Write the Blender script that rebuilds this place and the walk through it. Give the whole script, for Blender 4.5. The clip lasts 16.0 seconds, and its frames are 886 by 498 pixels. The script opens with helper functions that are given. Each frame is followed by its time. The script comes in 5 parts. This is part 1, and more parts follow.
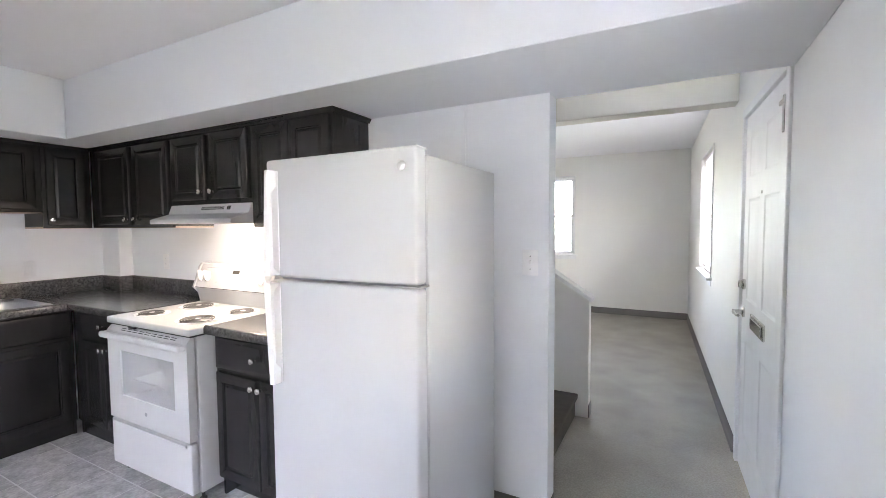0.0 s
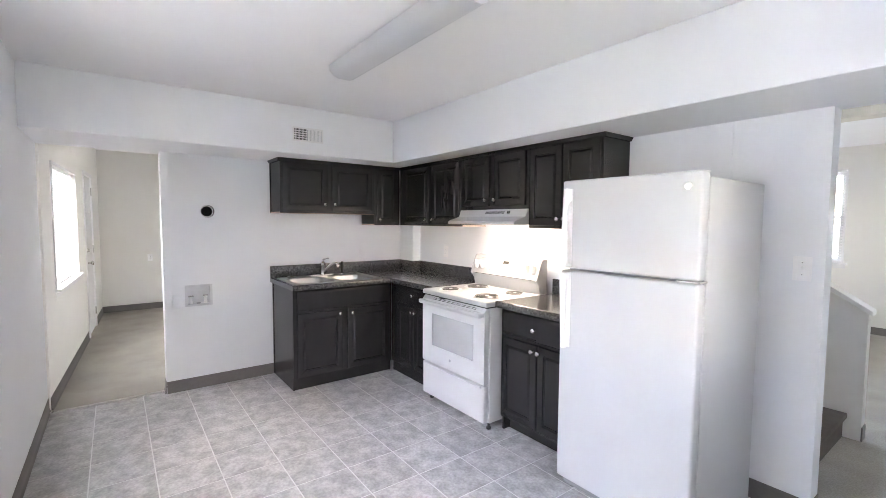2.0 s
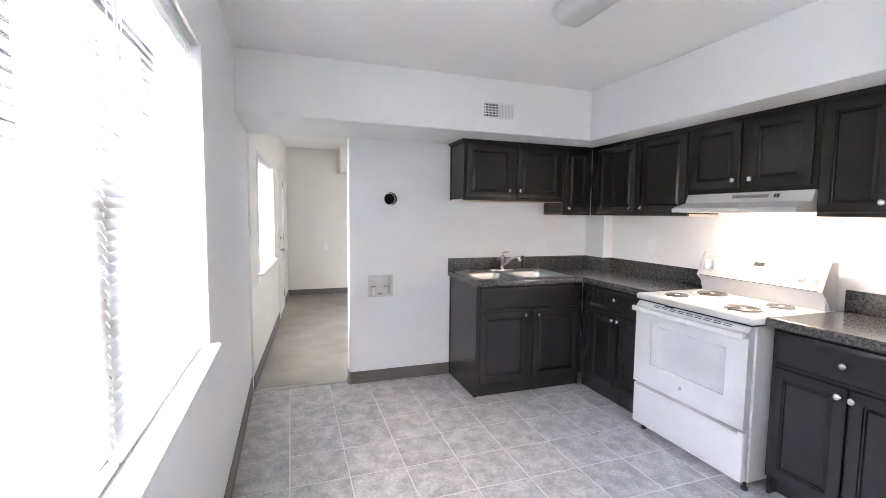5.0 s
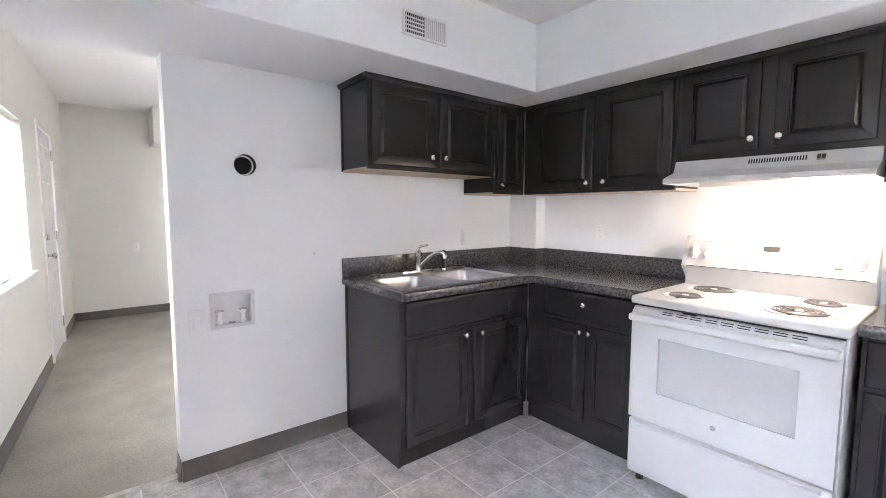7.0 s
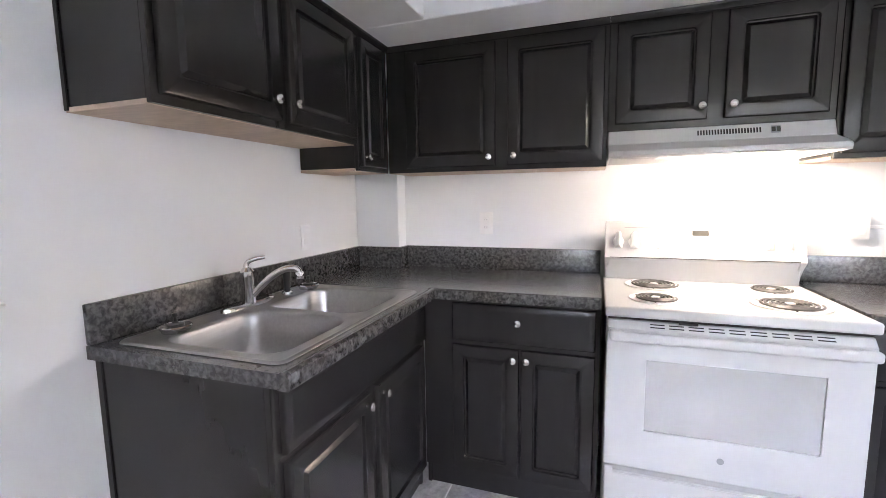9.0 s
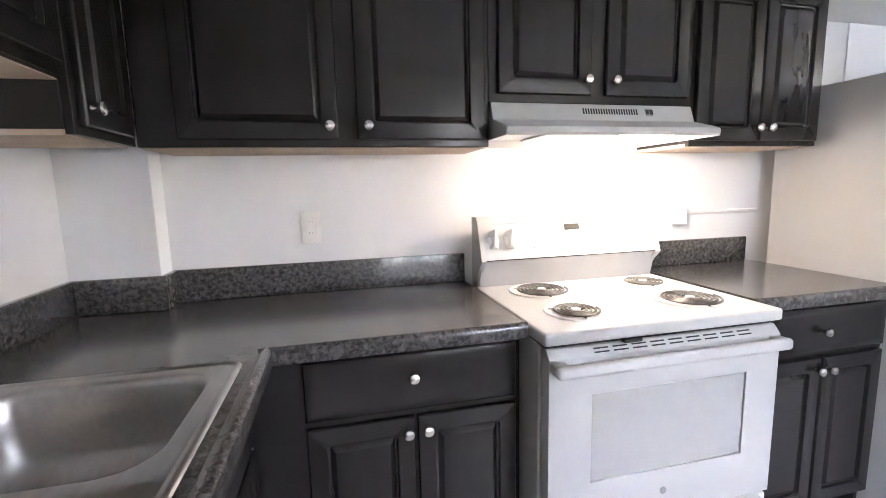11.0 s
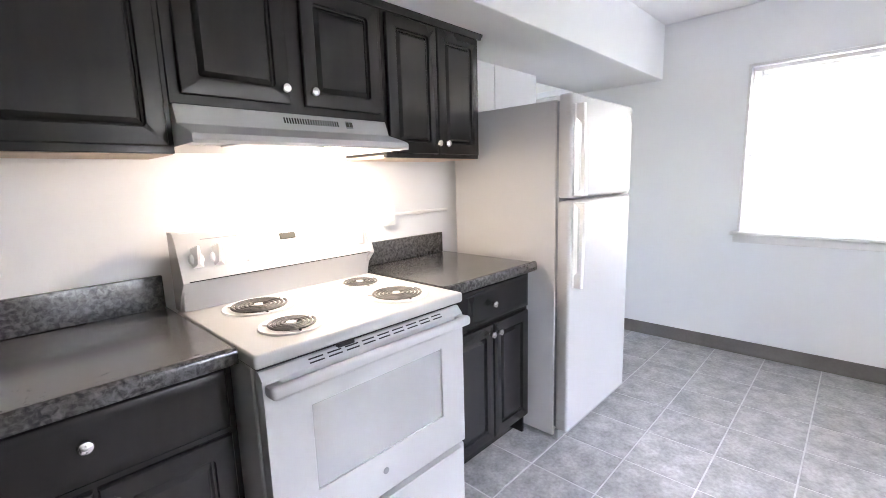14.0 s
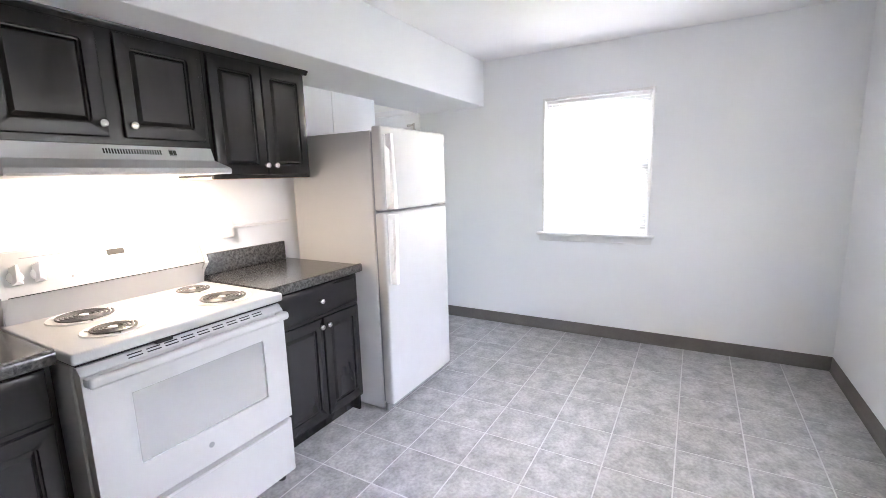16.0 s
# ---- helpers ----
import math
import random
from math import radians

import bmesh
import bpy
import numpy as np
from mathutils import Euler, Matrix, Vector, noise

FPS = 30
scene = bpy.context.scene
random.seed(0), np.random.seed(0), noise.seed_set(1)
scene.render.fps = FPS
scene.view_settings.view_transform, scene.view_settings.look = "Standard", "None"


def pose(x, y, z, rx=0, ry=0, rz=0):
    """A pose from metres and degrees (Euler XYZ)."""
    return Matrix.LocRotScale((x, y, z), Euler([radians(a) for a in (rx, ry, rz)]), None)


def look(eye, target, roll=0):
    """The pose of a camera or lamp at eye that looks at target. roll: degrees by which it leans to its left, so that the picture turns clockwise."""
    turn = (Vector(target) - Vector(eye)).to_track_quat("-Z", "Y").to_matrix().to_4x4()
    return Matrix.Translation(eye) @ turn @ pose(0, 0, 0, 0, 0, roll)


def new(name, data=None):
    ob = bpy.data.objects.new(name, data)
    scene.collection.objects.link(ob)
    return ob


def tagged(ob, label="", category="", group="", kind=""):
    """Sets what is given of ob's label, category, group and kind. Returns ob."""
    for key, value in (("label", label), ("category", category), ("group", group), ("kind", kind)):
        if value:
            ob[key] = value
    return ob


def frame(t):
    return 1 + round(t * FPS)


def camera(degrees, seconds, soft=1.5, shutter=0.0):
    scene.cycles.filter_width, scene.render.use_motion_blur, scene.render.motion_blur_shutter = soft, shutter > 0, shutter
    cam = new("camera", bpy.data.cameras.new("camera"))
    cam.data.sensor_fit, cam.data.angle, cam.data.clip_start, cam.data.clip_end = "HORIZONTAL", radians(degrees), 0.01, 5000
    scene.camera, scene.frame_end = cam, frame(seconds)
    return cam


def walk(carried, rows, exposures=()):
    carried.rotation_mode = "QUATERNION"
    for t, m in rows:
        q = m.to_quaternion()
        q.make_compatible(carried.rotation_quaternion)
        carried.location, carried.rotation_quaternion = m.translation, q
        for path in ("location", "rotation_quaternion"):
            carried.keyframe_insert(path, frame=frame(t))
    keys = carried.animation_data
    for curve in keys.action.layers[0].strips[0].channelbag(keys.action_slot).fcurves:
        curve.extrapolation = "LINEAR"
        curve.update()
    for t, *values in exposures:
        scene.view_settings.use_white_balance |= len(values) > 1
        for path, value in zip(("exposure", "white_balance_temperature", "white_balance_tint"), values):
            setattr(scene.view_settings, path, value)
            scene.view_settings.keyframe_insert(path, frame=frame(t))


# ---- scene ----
cam = camera(90.7, 16.0, soft=0.4)
PATH = [
    (0, (0.508, 0.255, 1.427), (-0.426, 2.02, 1.319), -0.4),
    (0.5, (0.56, 0.065, 1.447), (-0.536, 1.734, 1.329), -0.3),
    (1, (0.594, -0.104, 1.483), (-0.721, 1.398, 1.356), -0.0),
    (1.5, (0.579, -0.292, 1.482), (-0.887, 1.062, 1.355), 0.2),
    (2, (0.567, -0.452, 1.472), (-1.029, 0.746, 1.344), 0.4),
    (2.5, (0.552, -0.555, 1.477), (-1.171, 0.452, 1.339), 0.5),
    (3, (0.513, -0.604, 1.473), (-1.322, 0.179, 1.328), 0.7),
    (3.5, (0.46, -0.608, 1.476), (-1.418, 0.062, 1.326), 0.7),
    (4, (0.369, -0.626, 1.462), (-1.522, 0.007, 1.31), 0.7),
    (6.5, (-1.082, -0.457, 1.329), (-2.812, 0.53, 1.155), 0.4),
    (7, (-1.345, -0.418, 1.314), (-2.9, 0.828, 1.139), 0.1),
    (7.5, (-1.655, -0.411, 1.314), (-2.98, 1.076, 1.126), -0.2),
    (8, (-1.929, -0.327, 1.31), (-3.036, 1.326, 1.106), -0.4),
    (10.5, (-2.86, 0.431, 1.3), (-2.71, 2.408, 1.034), -1.3),
    (11, (-2.879, 0.569, 1.295), (-2.421, 2.496, 1.018), -1.4),
    (11.5, (-2.871, 0.668, 1.29), (-2.145, 2.509, 1.002), -1.4),
    (12, (-2.852, 0.723, 1.291), (-1.915, 2.465, 0.997), -1.5),
    (12.5, (-2.834, 0.73, 1.302), (-1.725, 2.367, 1.002), -1.7),
    (13, (-2.813, 0.705, 1.309), (-1.553, 2.227, 1.002), -1.6),
    (13.5, (-2.798, 0.637, 1.315), (-1.442, 2.075, 1.007), -1.8),
    (14, (-2.787, 0.522, 1.333), (-1.363, 1.89, 1.014), -1.7),
    (14.5, (-2.791, 0.393, 1.35), (-1.298, 1.684, 1.029), -1.9),
    (15, (-2.803, 0.265, 1.376), (-1.216, 1.437, 1.048), -1.7),
    (15.5, (-2.832, 0.128, 1.391), (-1.179, 1.206, 1.064), -1.7),
    (16, (-2.891, -0.012, 1.406), (-1.182, 0.974, 1.079), -1.7),
]
walk(cam, [(t, look(eye, target, roll)) for t, eye, target, roll in PATH], [(0.0, 6.36, 7000, 18), (0.6, 6.50, 7000, 18), (3.0, 6.52, 6950, 18), (6.5, 6.64, 6900, 18), (8.0, 6.62, 6900, 18), (10.5, 6.64, 6900, 18), (13.0, 6.58, 6900, 18), (16.0, 6.54, 7000, 18)])

# ---- world, sun, exposure ----
SKY, SUN = 0.15, 1.2
world = bpy.data.worlds.new("sky")
world.use_nodes = True
scene.world = world
wn, wl = world.node_tree.nodes, world.node_tree.links
sky = wn.new("ShaderNodeTexSky")
sky.sky_type, sky.sun_disc = "NISHITA", False
sky.sun_elevation, sky.sun_rotation = radians(45), radians(128)
sky.dust_density, sky.air_density = 1.0, 1.0
wl.new(sky.outputs["Color"], wn["Background"].inputs["Color"])
wn["Background"].inputs["Strength"].default_value = SKY
sun_data = bpy.data.lights.new("sun", "SUN")
sun_data.energy, sun_data.angle, sun_data.color = SUN, radians(140), (1.0, 0.985, 0.965)
sun = new("sun", sun_data)
sun.matrix_basis = look((7.0, -5.5, 8.0), (0, 0, 0))

# ---- plan, in metres ----
X_SINK, X_END = -3.71, 0.90          # kitchen walls across the length
Y_STOVE, Y_WIN = 2.25, -0.90         # stove wall and window wall
CEIL, SOFFIT, HIGH = 2.41, 2.02, 2.52
Y_SOF, X_SOF = 1.70, -3.10           # fronts of the two soffits
TILE = 0.307


# ---- materials ----
def mat(name, color, rough=0.5, metal=0.0, vary=0.06, scale=6.0, fine=0.0, fine_scale=120.0, bump=0.0, bump_scale=80.0, coat=0.0,
        second=None, translucent=0.0, random_piece=0.0, stretch=(1, 1, 1), spec=0.5, rvar=0.04, soft=0.0):
    m = bpy.data.materials.new(name)
    m.use_nodes = True
    n, l = m.node_tree.nodes, m.node_tree.links
    b = n["Principled BSDF"]
    b.inputs["Roughness"].default_value, b.inputs["Metallic"].default_value = rough, metal
    b.inputs["Coat Weight"].default_value = coat
    b.inputs["Specular IOR Level"].default_value = spec
    co = n.new("ShaderNodeTexCoord")
    mp = n.new("ShaderNodeMapping")
    mp.inputs["Scale"].default_value = stretch
    l.new(co.outputs["Object"], mp.inputs["Vector"])
    where = mp.outputs["Vector"]
    if random_piece:
        info = n.new("ShaderNodeObjectInfo")
        add = n.new("ShaderNodeVectorMath")
        add.operation = "MULTIPLY_ADD"
        l.new(info.outputs["Random"], add.inputs[0])
        add.inputs[1].default_value = (37.0, 53.0, 11.0)
        l.new(where, add.inputs[2])
        where = add.outputs[0]
    big = n.new("ShaderNodeTexNoise")
    big.inputs["Scale"].default_value, big.inputs["Detail"].default_value = scale, 6
    l.new(where, big.inputs["Vector"])
    ramp = n.new("ShaderNodeValToRGB")
    other = second or tuple(c * (1 - 2 * vary) for c in color)
    ramp.color_ramp.elements[0].color, ramp.color_ramp.elements[1].color = (*other, 1), (*color, 1)
    ramp.color_ramp.elements[0].position, ramp.color_ramp.elements[1].position = 0.36 - soft, 0.64 + soft
    l.new(big.outputs["Fac"], ramp.inputs["Fac"])
    out = ramp.outputs["Color"]
    if fine:
        small = n.new("ShaderNodeTexNoise")
        small.inputs["Scale"].default_value, small.inputs["Detail"].default_value = fine_scale, 4
        l.new(where, small.inputs["Vector"])
        rng = n.new("ShaderNodeMapRange")
        rng.inputs["To Min"].default_value, rng.inputs["To Max"].default_value = 1 - fine, 1 + fine
        rng.inputs["From Min"].default_value, rng.inputs["From Max"].default_value = 0.3, 0.7
        l.new(small.outputs["Fac"], rng.inputs["Value"])
        mul = n.new("ShaderNodeVectorMath")
        mul.operation = "SCALE"
        l.new(out, mul.inputs[0])
        l.new(rng.outputs["Result"], mul.inputs["Scale"])
        out = mul.outputs[0]
    if random_piece:
        info2 = n.new("ShaderNodeMapRange")
        info2.inputs["To Min"].default_value, info2.inputs["To Max"].default_value = 1 - random_piece, 1 + random_piece
        l.new(info.outputs["Random"], info2.inputs["Value"])
        mul2 = n.new("ShaderNodeVectorMath")
        mul2.operation = "SCALE"
        l.new(out, mul2.inputs[0])
        l.new(info2.outputs["Result"], mul2.inputs["Scale"])
        out = mul2.outputs[0]
    l.new(out, b.inputs["Base Color"])
    rr = n.new("ShaderNodeMapRange")
    rr.inputs["To Min"].default_value, rr.inputs["To Max"].default_value = max(rough - rvar, 0.02), min(rough + rvar, 1)
    l.new(big.outputs["Fac"], rr.inputs["Value"])
    l.new(rr.outputs["Result"], b.inputs["Roughness"])
    if bump:
        bn = n.new("ShaderNodeTexNoise")
        bn.inputs["Scale"].default_value, bn.inputs["Detail"].default_value = bump_scale, 3
        l.new(where, bn.inputs["Vector"])
        bp = n.new("ShaderNodeBump")
        bp.inputs["Strength"].default_value, bp.inputs["Distance"].default_value = bump, 0.004
        l.new(bn.outputs["Fac"], bp.inputs["Height"])
        l.new(bp.outputs["Normal"], b.inputs["Normal"])
    if translucent:
        tr = n.new("ShaderNodeBsdfTranslucent")
        tr.inputs["Color"].default_value = (*color, 1)
        mix = n.new("ShaderNodeMixShader")
        mix.inputs["Fac"].default_value = translucent
        l.new(b.outputs["BSDF"], mix.inputs[1])
        l.new(tr.outputs["BSDF"], mix.inputs[2])
        l.new(mix.outputs["Shader"], n["Material Output"].inputs["Surface"])
    return m


def pane_mat(name, tint=(1, 1, 1), gloss=0.05):
    """Thin clear glass: a see-through sheet with a faint sharp reflection."""
    m = bpy.data.materials.new(name)
    m.use_nodes = True
    n, l = m.node_tree.nodes, m.node_tree.links
    t, g, mix, fr = n.new("ShaderNodeBsdfTransparent"), n.new("ShaderNodeBsdfGlossy"), n.new("ShaderNodeMixShader"), n.new("ShaderNodeFresnel")
    t.inputs["Color"].default_value = (*tint, 1)
    g.inputs["Roughness"].default_value = gloss
    fr.inputs["IOR"].default_value = 1.45
    l.new(fr.outputs["Fac"], mix.inputs["Fac"])
    l.new(t.outputs["BSDF"], mix.inputs[1])
    l.new(g.outputs["BSDF"], mix.inputs[2])
    l.new(mix.outputs["Shader"], n["Material Output"].inputs["Surface"])
    return m


def glow_mat(name, color, strength):
    m = bpy.data.materials.new(name)
    m.use_nodes = True
    b = m.node_tree.nodes["Principled BSDF"]
    b.inputs["Base Color"].default_value = (*color, 1)
    b.inputs["Emission Color"].default_value = (*color, 1)
    b.inputs["Emission Strength"].default_value = strength
    return m


def laminate_mat():
    """Charcoal stone-look laminate: dark clouds, and paler crackled veins under a satin face."""
    m = bpy.data.materials.new("charcoal mottled laminate")
    m.use_nodes = True
    n, l = m.node_tree.nodes, m.node_tree.links
    b = n["Principled BSDF"]
    co = n.new("ShaderNodeTexCoord")
    cloud, vein = (n.new("ShaderNodeTexNoise") for _ in range(2))
    for tex, scale, detail, rough, bend in ((cloud, 70, 3, 0.55, 0.5), (vein, 20, 3, 0.5, 0.8)):
        l.new(co.outputs["Object"], tex.inputs["Vector"])
        tex.inputs["Scale"].default_value, tex.inputs["Detail"].default_value = scale, detail
        tex.inputs["Roughness"].default_value, tex.inputs["Distortion"].default_value = rough, bend
    ramp = n.new("ShaderNodeValToRGB")
    e = ramp.color_ramp.elements
    e[0].position, e[0].color = 0.28, (0.020, 0.020, 0.023, 1)
    e[1].position, e[1].color = 0.76, (0.135, 0.132, 0.132, 1)
    for at_, v in ((0.43, 0.046), (0.56, 0.086)):
        k = e.new(at_)
        k.color = (v, v * 0.985, v * 1.01, 1)
    l.new(cloud.outputs["Fac"], ramp.inputs["Fac"])
    line = n.new("ShaderNodeValToRGB")
    e = line.color_ramp.elements
    e[0].position, e[0].color = 0.455, (0, 0, 0, 1)
    e[1].position, e[1].color = 0.545, (0, 0, 0, 1)
    e.new(0.50).color = (0.010, 0.0097, 0.0095, 1)
    l.new(vein.outputs["Fac"], line.inputs["Fac"])
    add = n.new("ShaderNodeVectorMath")
    l.new(ramp.outputs["Color"], add.inputs[0])
    l.new(line.outputs["Color"], add.inputs[1])
    l.new(add.outputs[0], b.inputs["Base Color"])
    b.inputs["Roughness"].default_value = 0.24
    b.inputs["Coat Weight"].default_value, b.inputs["Coat Roughness"].default_value = 0.5, 0.16
    return m


PAINT = mat("white wall paint", (0.858, 0.874, 0.890), 0.65, spec=0.3, vary=0.012, scale=1.2, bump=0.12, bump_scale=240)
CEILING_PAINT = mat("flat white ceiling paint", (0.90, 0.90, 0.905), 0.8, vary=0.015, scale=1.0, bump=0.15, bump_scale=180)
CREAM = mat("off-white room paint", (0.82, 0.81, 0.77), 0.6, vary=0.012, scale=1.1, bump=0.1, bump_scale=240)
# The beam's shade and warm lamplight are put into this colour.
BEAM_SHADE = mat("beam paint with warm shade in its colour", (0.66, 0.62, 0.54), 0.6, vary=0.015, scale=1.1, bump=0.1, bump_scale=240)
TRIM = mat("white trim paint", (0.80, 0.80, 0.795), 0.5, spec=0.35, vary=0.02, scale=9)
VINYL = mat("taupe vinyl cove base", (0.155, 0.142, 0.135), 0.45, vary=0.08, scale=5, fine=0.06, fine_scale=60)
WOOD = mat("near-black stained wood", (0.0215, 0.0202, 0.0212), 0.26, spec=0.44, vary=0.08, scale=5, fine=0.05, fine_scale=24, stretch=(1, 1, 0.22), rvar=0.0)
RAW = mat("pale raw plywood underside", (0.60, 0.47, 0.37), 0.6, vary=0.07, scale=7, fine=0.08, fine_scale=70, stretch=(0.2, 1, 1))
LAMINATE = laminate_mat()
ENAMEL = mat("white appliance enamel", (0.535, 0.535, 0.535), 0.36, vary=0.012, scale=4, spec=0.4)
TEXTURED = mat("pebbled white appliance steel", (0.59, 0.592, 0.595), 0.45, spec=0.3, vary=0.012, scale=3, bump=0.18, bump_scale=420)
PLASTIC = mat("white plastic", (0.92, 0.92, 0.915), 0.38, vary=0.02, scale=12)
SUPPLY = mat("greyed white plastic", (0.70, 0.71, 0.73), 0.5, vary=0.05, scale=14)
SEAL = mat("grey rubber seal", (0.35, 0.37, 0.40), 0.6, vary=0.05, scale=20)
STEEL = mat("brushed stainless steel", (0.43, 0.43, 0.435), 0.30, 1.0, vary=0.03, scale=5, fine=0.06, fine_scale=90, stretch=(1, 0.05, 1), rvar=0.015)
CHROME = mat("chrome", (0.72, 0.72, 0.73), 0.10, 1.0, vary=0.03, scale=20)
NICKEL = mat("satin nickel", (0.66, 0.65, 0.63), 0.26, 1.0, vary=0.04, scale=30)
BLACK = mat("black plastic", (0.012, 0.012, 0.013), 0.4, vary=0.1, scale=20)
# Glints on the oven rack's rods are put into this near-white colour.
WIRE = mat("near-white wire with glints in its colour", (0.95, 0.94, 0.93), 0.25, 0.0, vary=0.02, scale=20)
DRIP = mat("bright plated drip pan", (0.90, 0.90, 0.90), 0.36, 0.25, vary=0.03, scale=20)
DISPLAY = mat("unlit grey display", (0.07, 0.07, 0.062), 0.2, vary=0.03, scale=30)
DARK = mat("dark opening", (0.02, 0.02, 0.02), 0.8, vary=0.1, scale=20)
COIL = mat("grey burner coil", (0.17, 0.167, 0.164), 0.35, 0.3, vary=0.2, scale=30)
GREY = mat("grey printed plastic", (0.30, 0.31, 0.32), 0.45, vary=0.05, scale=30)
TILE_MAT = mat("mottled grey floor tile", (0.47, 0.468, 0.47), 0.46, vary=0.1, scale=11, second=(0.315, 0.314, 0.317), fine=0.19, fine_scale=60, bump=0.06, bump_scale=120, random_piece=0.05)
GROUT = mat("pale grout", (0.66, 0.66, 0.665), 0.7, vary=0.06, scale=20)
CARPET = mat("beige grey low-pile carpet", (0.40, 0.38, 0.335), 0.95, vary=0.1, scale=3.4, second=(0.315, 0.298, 0.264), soft=0.05, fine=0.16, fine_scale=110, bump=0.5, bump_scale=420)
STAIR = mat("dark brown stair covering", (0.09, 0.075, 0.062), 0.7, vary=0.12, scale=12, fine=0.1, fine_scale=90)
SLAT = mat("white vinyl slat", (0.57, 0.57, 0.567), 0.6, vary=0.01, scale=10, translucent=0.14)
CAVITY = mat("pale oven lining", (0.56, 0.55, 0.54), 0.6, vary=0.05, scale=10)
GLASS = pane_mat("window glass")
OVEN_PANE = mat("frosted oven pane", (0.84, 0.84, 0.84), 0.08, vary=0.015, scale=8, fine=0.05, fine_scale=500, coat=0.6)
_n, _l = OVEN_PANE.node_tree.nodes, OVEN_PANE.node_tree.links
_t, _x = _n.new("ShaderNodeBsdfTransparent"), _n.new("ShaderNodeMixShader")
_x.inputs["Fac"].default_value = 0.66
_l.new(_n["Principled BSDF"].outputs["BSDF"], _x.inputs[1])
_l.new(_t.outputs["BSDF"], _x.inputs[2])
_l.new(_x.outputs["Shader"], _n["Material Output"].inputs["Surface"])
BULB = glow_mat("lit hood bulb lens", (1.0, 0.86, 0.68), 0.8)
LAWN = mat("winter lawn", (0.10, 0.11, 0.05), 0.95, vary=0.2, scale=0.6, fine=0.3, fine_scale=20)
BARK = mat("grey bark", (0.13, 0.11, 0.095), 0.9, vary=0.2, scale=12, fine=0.2, fine_scale=40)
SIDING = mat("pale house siding", (0.45, 0.43, 0.40), 0.8, vary=0.05, scale=2)
ROOF = mat("grey roof shingle", (0.12, 0.12, 0.12), 0.9, vary=0.15, scale=4)
DARK_GLASS = mat("far window glass", (0.05, 0.06, 0.07), 0.1, vary=0.1, scale=2)
TRANSLUCENT = mat("frosted lamp diffuser", (0.74, 0.75, 0.76), 0.35, vary=0.01, scale=8, translucent=0.3)


# ---- builders ----
def thing(name, m, label="", category="", group="", kind=""):
    """A top-level Empty at the pose m; its parts are built in the world and follow it."""
    ob = new(name)
    ob.matrix_basis = m
    ob.empty_display_size = 0.1
    return tagged(ob, label, category, group, kind)


def at(x, y, z=0.0):
    return Matrix.Translation((x, y, z))


def root_pose(ob):
    while ob.parent:
        ob = ob.parent
    return ob.matrix_basis


def finish(bm, name, material, smooth=30):
    bmesh.ops.recalc_face_normals(bm, faces=bm.faces)
    if smooth:
        cut = radians(smooth)
        for f in bm.faces:
            f.smooth = True
        for e in bm.edges:
            e.smooth = len(e.link_faces) == 2 and e.calc_face_angle(0) < cut
    me = bpy.data.meshes.new(name)
    bm.to_mesh(me)
    bm.free()
    for m in (material if isinstance(material, (list, tuple)) else [material]):
        me.materials.append(m)
    return me


def part(name, bm, material, parent, label="", local=False, smooth=30):
    """Links a bmesh as one mesh object under a thing or a part."""
    if not local:
        bm.transform(root_pose(parent).inverted())
    ob = new(name, finish(bm, name, material, smooth))
    ob.parent = parent
    return tagged(ob, label)


def solo(name, bm, material, label="", category="", kind="", group="", smooth=30):
    """A thing that is one mesh, with its origin at its base."""
    lo = Vector((min(v.co[i] for v in bm.verts) for i in range(3)))
    hi = Vector((max(v.co[i] for v in bm.verts) for i in range(3)))
    o = Vector(((lo.x + hi.x) / 2, (lo.y + hi.y) / 2, lo.z))
    bm.transform(Matrix.Translation(-o))
    ob = new(name, finish(bm, name, material, smooth))
    ob.location = o
    return tagged(ob, label, category, group, kind)


def box(x0, x1, y0, y1, z0, z1, bevel=0.0, seg=2, bm=None, m=None):
    bm = bm or bmesh.new()
    xs, ys, zs = sorted((x0, x1)), sorted((y0, y1)), sorted((z0, z1))
    vs = bmesh.ops.create_cube(bm, size=1)["verts"]
    for v in vs:
        v.co = Vector((xs[0] + (v.co.x + 0.5) * (xs[1] - xs[0]), ys[0] + (v.co.y + 0.5) * (ys[1] - ys[0]), zs[0] + (v.co.z + 0.5) * (zs[1] - zs[0])))
    if m is not None:
        bmesh.ops.transform(bm, matrix=m, verts=vs)
    if bevel:
        es = {e for v in vs for e in v.link_edges}
        bmesh.ops.bevel(bm, geom=list(es), offset=bevel, segments=seg, affect="EDGES", profile=0.5)
    return bm


def lathe(profile, m, seg=20, bm=None, caps=True):
    """Turns a profile of (radius, height) about the local z of m."""
    bm = bm or bmesh.new()
    rings = []
    for r, h in profile:
        rings.append([bm.verts.new(m @ Vector((r * math.cos(a), r * math.sin(a), h))) for a in (2 * math.pi * k / seg for k in range(seg))])
    for a, b in zip(rings, rings[1:]):
        for k in range(seg):
            bm.faces.new((a[k], a[(k + 1) % seg], b[(k + 1) % seg], b[k]))
    if caps:
        bm.faces.new(rings[0])
        bm.faces.new(rings[-1])
    return bm


